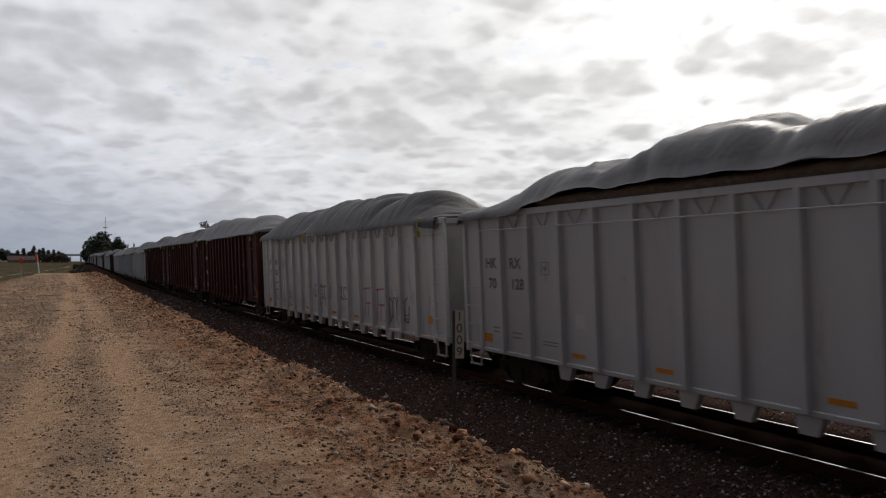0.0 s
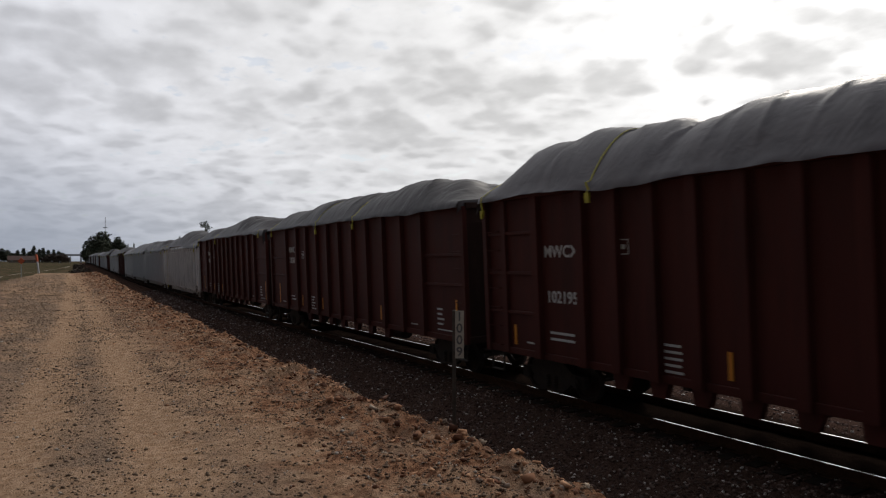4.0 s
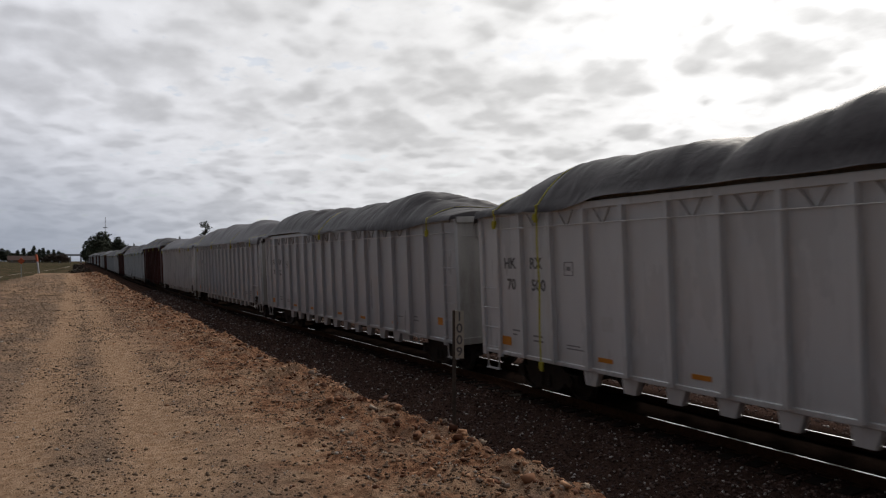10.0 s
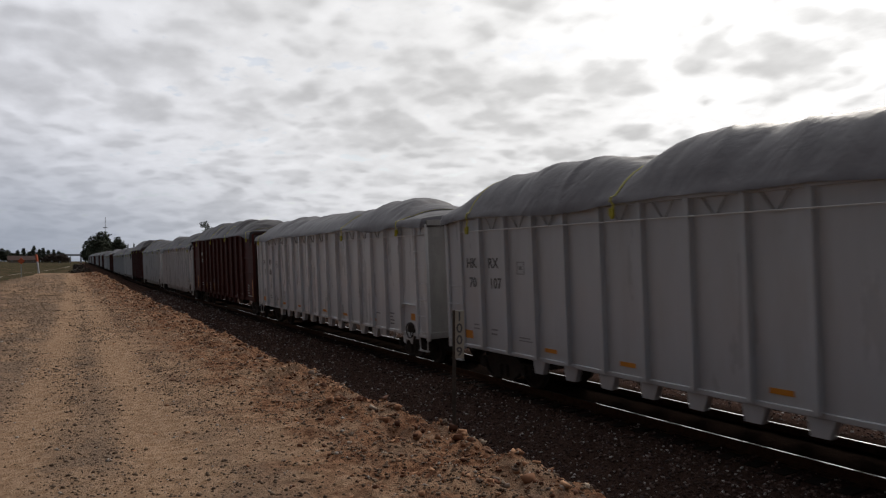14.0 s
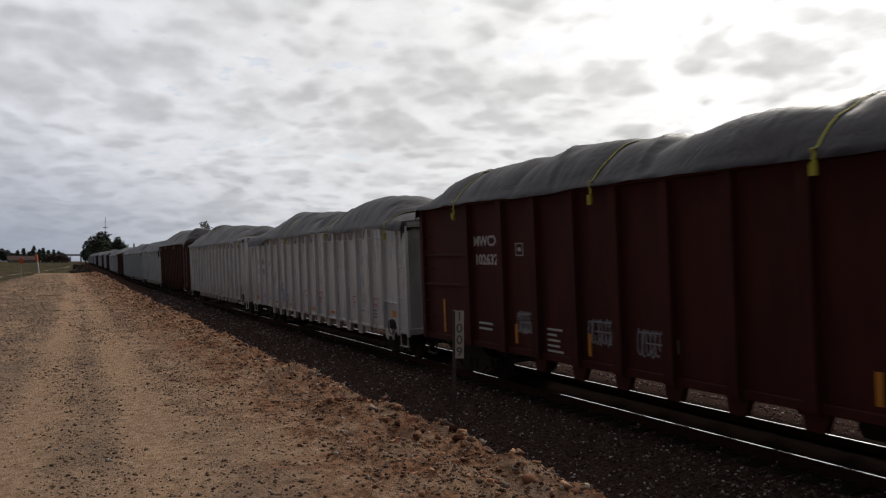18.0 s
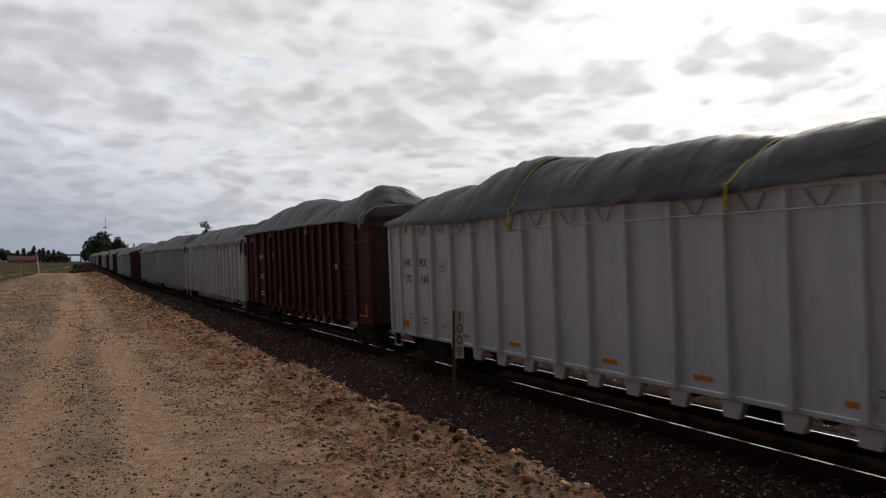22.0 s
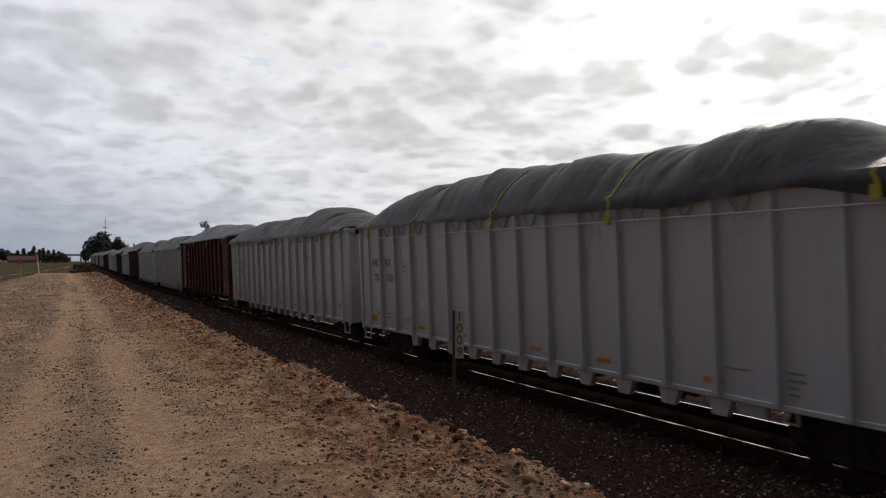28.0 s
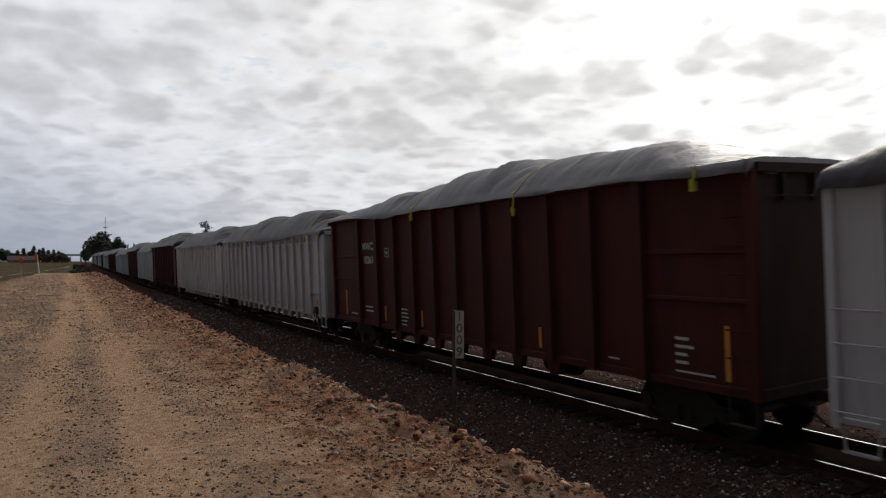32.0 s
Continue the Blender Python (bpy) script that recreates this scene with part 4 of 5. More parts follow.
def white_car(full, arch, dull):
    """Tall white waste gondola, 19.4 m over the sides, with fifteen ribs."""
    H, Z0, Z1, W = 9.68, 0.92, 4.385, 1.50
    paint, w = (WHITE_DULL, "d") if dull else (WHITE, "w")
    car = tagged(new("gondola_car"), "dull greyish-white ribbed gondola railcar under a black tarpaulin" if dull else "white ribbed steel gondola railcar under a black tarpaulin", "railcar", "cars of the train")
    for sx in (-1, 1):
        a, b = sorted((sx * W, sx * (W - 0.05)))
        put("side_wall", w + "%d" % sx, lambda a=a, b=b: boxes((a, b, -H, H, Z0, Z1 - 0.14), bevel=0.004), paint, car)
        put("top_chord", w + "%d" % sx, lambda sx=sx: boxes((*sorted((sx * (W - 0.06), sx * (W + 0.085))), -H, H, Z1 - 0.15, Z1), bevel=0.012), paint, car)
        put("side_sill", w + "%d" % sx, lambda sx=sx: boxes((*sorted((sx * (W - 0.06), sx * (W + 0.045))), -H, H, Z0 - 0.03, Z0 + 0.06), bevel=0.01), paint, car)
        for i in range(15):
            y = H - 1.78 - 1.128 * i
            put("rib", w + "%d" % sx, lambda sx=sx: rib_bm(sx, W, 0.112, 0.066, Z0 + 0.02, Z1 - 0.14), paint, car, pose(0, y, 0))
            if full and (1 < i < 13):
                put("rib_foot", w + "%d" % sx, lambda sx=sx: foot_bm(sx, W, Z0), paint, car, pose(0, y, 0))
        for y in (H - 0.05, -H + 0.05, H - 0.75, -H + 0.75):
            put("corner_post", w + "%d" % sx, lambda sx=sx: rib_bm(sx, W, 0.06, 0.08, Z0 - 0.1, Z1 - 0.14), paint, car, pose(0, y, 0))
        if full:
            for k, (y, n) in enumerate(((H - 0.40, 4), (-H + 0.40, 7))):
                lad = put("ladder", w + "r%d_%d" % (sx, n), lambda sx=sx, n=n: rung_bm(sx, W, 1.06, 1), paint, car, pose(0, y, 0))
                for r in range(1, n):
                    put("rung", w + "%d" % sx, lambda sx=sx: rung_bm(sx, W, 0, 1), paint, lad, pose(0, 0, 1.06 + 0.48 * r))
                put("sill_step", w + "%d" % sx, lambda sx=sx: step_bm(sx, W), paint, car, pose(0, y, 0))
    for sy in (-1, 1):
        put("end_wall", w + "%d" % sy, lambda sy=sy: end_bm(sy, W, H, Z0, Z1), WHITE_GRIME, car, label="end wall with rust streaks and grime")
        put("coupler", "std", coupler_bm, IRON, car, pose(0, sy * (H - 0.12), 0, 0, 0, 0 if sy > 0 else 180))
        add_truck(car, sy * (H - 1.95), full)
    put("underframe", "w", lambda: boxes((-0.33, 0.33, -H + 0.1, H - 0.1, 0.66, 1.06), (-1.48, 1.48, -H + 0.05, H - 0.05, 1.0, 1.1), *[(-1.45, 1.45, y - 0.08, y + 0.08, 0.80, 1.04) for y in (-5, -2.5, 0, 2.5, 5)]), IRON, car)
    if full:
        bm = shared("hold_down_cable/w", lambda: cable_bm(W, H, 3.93), CABLE)
        part("hold_down_cable", bm, CABLE, car, "thin bare wire cable")
        for i in range(14):
            if i % 5 == 3:
                continue
            put("v_brace", "w", lambda: brace_bm(W, Z1), SHADED_ROD, car, pose(0, H - 2.34 - 1.128 * i, 0), "V-shaped tie rod in a grey darkened for shade")
        for off, wide, h in ((1.0, 0.40, 0.21), (4.5, 0.42, 0.09), (6.9, 0.42, 0.09), (10.2, 0.42, 0.09), (12.5, 0.42, 0.09), (15.2, 0.42, 0.09), (18.35, 0.40, 0.21)):
            put("reflector", "o%d" % (h * 100), lambda wide=wide, h=h: boxes((-W - 0.010, -W - 0.003, -wide / 2, wide / 2, -h / 2, h / 2)), ORANGE, car, pose(0, H - off, (1.24 if off < 2 else 1.46) if h > 0.1 else 1.17), "orange reflective patch")
        put("stencil_frame", "w", lambda: frame_bm(W, 0.30), GREY_INK, car, pose(0, H - 3.45, 3.0), "grey square outline")
        # brake gear below the sill
        put("air_reservoir", "w", lambda: tank_bm(), IRON, car, pose(-0.75, -3.6, 0.72))
        put("brake_rod", w, lambda: brake_rod_bm(), paint, car)
    if arch:
        put("brake_hood", w, lambda: hood_bm(W), paint, car, pose(0, -H + 1.41, 0), "bent steel hood over a round opening")
        put("hand_brake_wheel", "w", lambda: brake_wheel_bm(W), IRON, car, pose(0, -H + 1.22, 1.04))
    return car, (H, Z1, W)


def rib_bm(sx, w, deep, half, z0, z1):
    """A hat-section rib: sloped flanks and a flat outer face."""
    bm = bmesh.new()
    prism(bm, [(sx * w, -half), (sx * (w + deep), -half * 0.82), (sx * (w + deep), half * 0.82), (sx * w, half)], 0, 1, "x")
    for v in bm.verts:
        z, x, y = v.co.x, v.co.y, v.co.z
        v.co = (x, y, z0 + (z1 - z0) * z)
    bmesh.ops.recalc_face_normals(bm, faces=bm.faces)
    return bm


def foot_bm(sx, w, z0):
    bm = bmesh.new()
    prism(bm, [(-0.27, z0 + 0.0), (0.20, z0 + 0.0), (0.15, z0 - 0.32), (-0.15, z0 - 0.32)], sx * (w - 0.12), sx * (w + 0.02))
    return bm


def rung_bm(sx, w, z, n):
    bm = bmesh.new()
    rod(bm, (sx * (w + 0.09), -0.34, z), (sx * (w + 0.09), 0.34, z), 0.014, 6)
    for y in (-0.33, 0.33):
        rod(bm, (sx * (w + 0.09), y, z), (sx * w, y, z), 0.012, 5)
    return bm


def step_bm(sx, w):
    bm = bmesh.new()
    x = sx * (w + 0.01)
    for y in (-0.27, 0.27):
        rod(bm, (x, y, 0.94), (x, y * 0.85, 0.50), 0.022, 6)
    box(bm, x - 0.05, x + 0.05, -0.26, 0.26, 0.485, 0.515)
    bmesh.ops.recalc_face_normals(bm, faces=bm.faces)
    return bm


def end_bm(sy, w, h, z0, z1):
    bm = boxes((-w + 0.05, w - 0.05, *sorted((sy * (h - 0.02), sy * (h - 0.08))), z0, z1 - 0.1), (-w, w, *sorted((sy * (h - 0.1), sy * (h + 0.06))), z1 - 0.18, z1 - 0.02), (-w, w, *sorted((sy * (h - 0.1), sy * (h + 0.05))), z0 - 0.04, z0 + 0.14), bevel=0.006)
    for x in (-0.8, 0, 0.8):
        box(bm, x - 0.05, x + 0.05, *sorted((sy * (h - 0.02), sy * (h + 0.05))), z1 - 0.62, z1 - 0.18)
    rod(bm, (-1.3, sy * (h + 0.05), z1 - 0.55), (1.3, sy * (h + 0.05), z1 - 0.55), 0.014)
    bmesh.ops.recalc_face_normals(bm, faces=bm.faces)
    return bm


def frame_bm(w, size):
    h = size / 2
    return boxes((-w - 0.009, -w - 0.003, -h, h, h - 0.02, h), (-w - 0.009, -w - 0.003, -h, h, -h, -h + 0.02), (-w - 0.009, -w - 0.003, -h, -h + 0.02, -h + 0.02, h - 0.02), (-w - 0.009, -w - 0.003, h - 0.02, h, -h + 0.02, h - 0.02), (-w - 0.008, -w - 0.003, -h * 0.4, h * 0.4, -h * 0.3, h * 0.3))


def cable_bm(w, h, z):
    bm = bmesh.new()
    rod(bm, (-w - 0.17, -h + 0.6, z), (-w - 0.17, h - 1.0, z), 0.015, 5)
    return bm


def brace_bm(w, z1):
    bm = bmesh.new()
    for sy in (-1, 1):
        rod(bm, (-w - 0.03, sy * 0.03, z1 - 0.46), (-w - 0.05, sy * 0.25, z1 - 0.14), 0.017, 4)
    return bm


def tank_bm():
    bm = bmesh.new()
    bmesh.ops.create_cone(bm, cap_ends=True, segments=14, radius1=0.24, radius2=0.24, depth=1.1, matrix=Matrix.Rotation(math.pi / 2, 4, "X"))
    bmesh.ops.bevel(bm, geom=[e for e in bm.edges if len(e.link_faces) == 2 and max(len(f.verts) for f in e.link_faces) > 4], offset=0.06, segments=2, affect="EDGES")
    box(bm, -0.03, 0.03, -0.4, -0.34, 0.2, 0.4), box(bm, -0.03, 0.03, 0.34, 0.4, 0.2, 0.4)
    return bm


def brake_rod_bm():
    bm = bmesh.new()
    rod(bm, (-1.40, -7.0, 0.68), (-1.40, -4.6, 0.68), 0.018)
    for y in (-7.0, -6.1, -5.2, -4.6):
        rod(bm, (-1.40, y, 0.66), (-1.42, y, 0.94), 0.028)
    box(bm, -1.48, -1.36, -6.5, -6.0, 0.70, 0.90)
    return bm


def hood_bm(w):
    bm = bmesh.new()
    x0, x1 = -w - 0.12, -w
    for (a, b), (c, d) in (((0.42, 1.60), (0.20, 1.86)), ((0.20, 1.86), (-0.72, 1.84))):
        vs = [bm.verts.new(p) for p in ((x0, a, b), (x1, a, b), (x1, c, d), (x0, c, d))]
        lo = [bm.verts.new((v.co.x, v.co.y, v.co.z - 0.012)) for v in vs]
        bm.faces.new(vs), bm.faces.new(lo[::-1])
        for i in range(4):
            bm.faces.new((vs[i], lo[i], lo[(i + 1) % 4], vs[(i + 1) % 4]))
    # the bracket ring under the hood
    prism(bm, [(0.34, 0.98), (0.30, 0.66), (0.16, 0.60), (0.10, 0.74), (-0.12, 0.74), (-0.26, 0.62), (-0.40, 0.94)], -w - 0.05, -w - 0.02)
    bmesh.ops.recalc_face_normals(bm, faces=bm.faces)
    return bm


def brake_wheel_bm(w):
    bm = bmesh.new()
    wheel_disc(bm, 0.25, 0.03, -w - 0.012, 22)
    for i in range(22):
        a, b = 2 * math.pi * i / 22, 2 * math.pi * (i + 1) / 22
        rod(bm, (-w - 0.07, 0.23 * math.cos(a), 0.23 * math.sin(a)), (-w - 0.07, 0.23 * math.cos(b), 0.23 * math.sin(b)), 0.018, 5)
    for i in range(3):
        a = 2.1 * i
        rod(bm, (-w - 0.06, 0, 0), (-w - 0.07, 0.23 * math.cos(a), 0.23 * math.sin(a)), 0.015, 5)
    return bm


def brown_car(full, short):
    """Oxide-brown waste gondola; the shorter, older pattern has four bars on its end panels."""
    H = 8.75 if short else 9.45
    Z0, Z1, W = 1.0, 4.74, 1.47
    tag = "s" if short else "l"
    car = tagged(new("gondola_car"), "oxide-brown ribbed steel gondola railcar under a black tarpaulin", "railcar", "cars of the train")
    ribs = [2.15] + [3.7 + 0.986 * i for i in range(12)] if short else [2.60, 4.20, 5.55, 6.90, 8.20, 9.50, 10.85, 12.20, 13.60, 15.00, 16.40]
    n, first, front = len(ribs), ribs[0], 2 * H - ribs[-1]
    for sx in (-1, 1):
        a, b = sorted((sx * W, sx * (W - 0.05)))
        put("side_wall", tag + "b%d" % sx, lambda a=a, b=b: boxes((a, b, -H, H, Z0, Z1 - 0.12), bevel=0.004), BROWN, car)
        put("top_chord", tag + "b%d" % sx, lambda sx=sx: boxes((*sorted((sx * (W - 0.06), sx * (W + 0.12))), -H, H, Z1 - 0.13, Z1), bevel=0.012), BROWN, car)
        put("side_sill", tag + "b%d" % sx, lambda sx=sx: boxes((*sorted((sx * (W - 0.06), sx * (W + 0.05))), -H, H, Z0 - 0.05, Z0 + 0.10), bevel=0.01), BROWN, car)
        for i in range(n):
            y = H - ribs[i]
            put("rib", tag + "b%d" % sx, lambda sx=sx: rib_bm(sx, W, 0.13, 0.14, Z0 - 0.04, Z1 - 0.12), BROWN, car, pose(0, y, 0))
            if full and 1 < i < n - 2:
                put("rib_foot", tag + "b%d" % sx, lambda sx=sx: foot_bm(sx, W, Z0 - 0.02), BROWN, car, pose(0, y, 0))
        for y in (H - 0.06, -H + 0.06):
            put("corner_post", "b%d" % sx, lambda sx=sx: rib_bm(sx, W, 0.10, 0.10, Z0 - 0.05, Z1 - 0.12), BROWN, car, pose(0, y, 0))
        if full:
            for y, f in ((H - first / 2, first), (-H + front / 2, front)):
                for z in ((1.95, 2.88, 3.82) if short else (2.51, 3.33)):
                    put("panel_bar", tag + "b%d_%d" % (sx, f * 100), lambda sx=sx, f=f: boxes((*sorted((sx * W, sx * (W + 0.055))), -f / 2 + 0.14, f / 2 - 0.14, -0.04, 0.04), bevel=0.01), BROWN, car, pose(0, y, z))
            if short:
                for y in (H - 0.85, -H + 1.45):
                    put("panel_post", "b%d" % sx, lambda sx=sx: rib_bm(sx, W, 0.08, 0.10, Z0, Z1 - 0.12), BROWN, car, pose(0, y, 0))
            for sy in (-1, 1):
                lad = put("ladder", "b%d" % sx, lambda sx=sx: brown_rung_bm(sx, W), BROWN, car, pose(0, sy * (H - 0.36), 1.12))
                for r in range(1, 7):
                    put("rung", "b%d" % sx, lambda sx=sx: brown_rung_bm(sx, W), BROWN, lad, pose(0, 0, 0.46 * r))
                put("sill_step", "b%d" % sx, lambda sx=sx: step_bm(sx, W), IRON, car, pose(0, sy * (H - 0.36), 0))
    for sy in (-1, 1):
        put("end_wall", tag + "b%d" % sy, lambda sy=sy: end_bm(sy, W, H, Z0, Z1), BROWN_GRIME, car)
        put("coupler", "std", coupler_bm, IRON, car, pose(0, sy * (H - 0.12), 0, 0, 0, 0 if sy > 0 else 180))
        add_truck(car, sy * (H - 1.95), full)
    put("underframe", tag + "b", lambda: boxes((-0.33, 0.33, -H + 0.1, H - 0.1, 0.70, 1.10), (-1.45, 1.45, -H + 0.05, H - 0.05, 1.06, 1.14), *[(-1.40, 1.40, y - 0.08, y + 0.08, 0.86, 1.08) for y in (-5, -2.5, 0, 2.5, 5)]), IRON, car)
    if full:
        for y, z0, z1 in ((H - 1.15, 1.18, 2.10 if not short else 1.65), (H - 4.65, 1.20, 1.67), (H - 7.28, 1.20, 1.67), (-H + 5.75, 1.20, 1.67), (-H + 0.62, 1.20, 2.10 if not short else 1.65)):
            put("reflector", "y%d" % (z1 * 100), lambda z0=z0, z1=z1: boxes((-W - 0.012, -W - 0.003, -0.05, 0.05, z0, z1)), ORANGE, car, pose(-0.002, y, 0), "upright orange reflective strip")
        put("air_reservoir", "w", lambda: tank_bm(), IRON, car, pose(-0.75, -3.6, 0.76))
    return car, (H, Z1, W)


def brown_rung_bm(sx, w):
    bm = bmesh.new()
    rod(bm, (sx * (w + 0.07), -0.24, 0), (sx * (w + 0.07), 0.24, 0), 0.013, 6)
    for y in (-0.23, 0.23):
        rod(bm, (sx * (w + 0.07), y, 0), (sx * w, y, 0), 0.011, 5)
    return bm


# rear ends of the cars at the start, in metres up the line; w white, b brown, s short brown
REARS = [16.30, 36.71, 55.49, 75.41, 95.21, 115.40, 136.03, 156.55, 177.14, 197.08, 217.51, 238.08, 257.18, 277.6, 297.98, 318.53, 338.6]
KINDS = "wwsbbwwwwbwwswwwbwwbwbwwbbwwbwwbwwbww"
while len(REARS) < len(KINDS):
    REARS.append(REARS[-1] + (19.7 if KINDS[len(REARS)] == "b" else 20.4))
COVERS = {}


def cover(k, heights, pinches=(), straps=(), flap=0.2, reach=1.0):
    """The tarpaulin of car k from rear to front: heights of the load under it, creases where it is drawn in, straps, and how far it hangs over the front end."""
    COVERS[k] = (heights, pinches, straps, flap, reach)


cover(0, (0.15, 0.35, 0.78, 0.81, 0.89, 1.18, 1.21, 1.01, 1.13, 1.10, 1.05, 1.1, 1.0, 0.7, 0.2), (0.276, 0.469))
cover(1, (0.32, 0.85, 0.96, 0.95, 0.99, 0.87, 1.10, 1.08, 1.00, 1.06, 0.96, 0.92, 0.88, 0.30, 0.00), (0.368, 0.581, 0.754), (0.371, 0.935), 0.05, 0.985)
cover(2, (0.40, 1.05, 1.19, 1.18, 1.15, 1.06, 1.13, 1.12, 1.04, 0.94, 0.88, 0.92, 0.91, 0.50, 0.12), (0.355, 0.627, 0.717), (0.012, 0.238, 0.961), 0.12)
cover(3, (0.15, 0.63, 0.74, 0.76, 0.84, 0.97, 0.90, 0.88, 0.88, 0.79, 0.87, 0.88, 0.81, 0.51, 0.05), (0.267, 0.594), (0.041, 0.390, 0.604))
cover(4, (0.15, 0.63, 0.72, 0.68, 0.56, 0.78, 0.80, 0.87, 0.91, 0.96, 0.86, 0.67, 0.61, 0.11, 0.05), (0.275, 0.447, 0.781), (0.018, 0.345, 0.953), 0.55)
cover(5, (0.16, 0.60, 0.91, 0.97, 0.94, 0.96, 1.00, 1.21, 1.18, 1.03, 1.03, 0.88, 0.52, 0.30, 0.10), (0.389, 0.652, 0.841), (0.048, 0.134, 0.942), 0.3)
cover(6, (0.45, 0.98, 1.04, 1.02, 0.94, 0.88, 0.78, 0.82, 0.84, 0.86, 0.89, 0.93, 0.79, 0.40, 0.10), (0.411, 0.692, 0.860), (0.448, 0.931), 0.1)
cover(7, (0.35, 0.90, 0.96, 1.01, 0.96, 0.89, 1.04, 0.96, 0.97, 0.96, 0.98, 1.02, 0.80, 0.22, 0.08), (0.360, 0.681), (0.073, 0.353, 0.666, 0.916), 0.35)
cover(8, (0.30, 0.62, 0.69, 0.73, 0.68, 0.69, 0.66, 0.63, 0.62, 0.69, 0.72, 0.79, 0.68, 0.35, 0.12), (0.326, 0.689), (0.042, 0.666, 0.915), 0.25)
cover(9, (0.23, 0.73, 0.93, 0.94, 0.95, 0.97, 0.95, 0.80, 0.85, 0.86, 0.87, 0.82, 0.72, 0.49, 0.05), (0.269, 0.478, 0.756, 0.821), (0.118, 0.408, 0.660, 0.958), 0.6)
cover(10, (0.10, 0.22, 0.66, 0.82, 1.01, 0.97, 0.87, 0.71, 0.79, 0.75, 0.95, 1.02, 0.94, 0.58, 0.12), (0.205, 0.515, 0.617), (0.360, 0.639, 0.938), 0.3)
cover(11, (0.25, 0.76, 0.89, 0.95, 1.17, 1.24, 1.11, 1.03, 1.03, 1.01, 0.87, 0.85, 0.77, 0.46, 0.02), (0.199, 0.449, 0.701, 0.842), (0.082, 0.368, 0.685, 0.937), 0.12, 0.985)
cover(12, (0.30, 0.66, 0.74, 0.96, 1.07, 1.07, 1.11, 1.11, 1.02, 0.86, 0.86, 0.82, 0.93, 0.98, 0.30), (0.140, 0.603, 0.777), (0.107, 0.315, 0.634, 0.976), 0.5)
cover(13, (0.28, 0.77, 0.94, 0.99, 1.01, 1.00, 0.99, 0.98, 1.00, 1.04, 1.00, 0.99, 0.91, 0.50, 0.08), (0.400, 0.588, 0.702), (0.382, 0.646, 0.941), 0.8)
cover(14, (0.25, 0.72, 0.96, 1.09, 1.13, 1.14, 1.14, 1.11, 1.07, 0.99, 1.00, 1.01, 0.99, 0.50, 0.22), (0.545, 0.662, 0.751, 0.925), (0.060, 0.236, 0.457, 0.671, 0.936), 0.6)
cover(15, (0.28, 0.68, 0.70, 0.87, 0.89, 0.79, 0.72, 0.85, 0.78, 0.80, 0.96, 0.96, 0.77, 0.28, 0.00), (0.159, 0.395, 0.610, 0.847), (0.082, 0.393, 0.653, 0.937), 0.05, 0.985)
cover(16, (0.15, 0.39, 0.48, 0.60, 0.61, 0.66, 0.77, 0.88, 0.88, 0.81, 0.76, 0.73, 0.68, 0.33, 0.05), (0.113, 0.301, 0.663), (0.384, 0.666, 0.946), 0.2)
cover(17, (0.30, 0.80, 0.90, 0.85, 0.95, 1.05, 1.10, 0.90, 0.95, 1.0, 1.0, 1.0, 0.9, 0.5, 0.1), (0.3, 0.6), (0.30, 0.90))
MARKS = {0: ("HK", "RX", "70", "128"), 1: ("IA", "RX", "72", "037"), 5: ("HK", "RX", "70", "500"), 6: ("HK", "RX", "70", "121"), 7: ("HK", "RX", "70", "107"), 8: ("HK", "RX", "70", "020"), 10: ("IA", "RX", "72", "053"), 11: ("HK", "RX", "70", "141"), 13: ("IA", "RX", "72", "030"), 14: ("HK", "RX", "70", "130"), 15: ("HK", "RX", "70", "090"), 2: ("MWCX", "102195"), 3: ("MWCX", "102603"), 4: ("MWCX", "102664"), 9: ("MWCX", "102632"), 12: ("MWCX", "102 229"), 16: ("MWCX", "102610")}
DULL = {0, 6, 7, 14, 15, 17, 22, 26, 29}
FADED = {0, 2, 7, 8, 16}
ARCHES = {5, 7, 8, 10, 11, 17}
CARS = []


def round_bm(w):
    bm = bmesh.new()
    wheel_disc(bm, 0.11, 0.008, -w - 0.006, 16)
    return bm


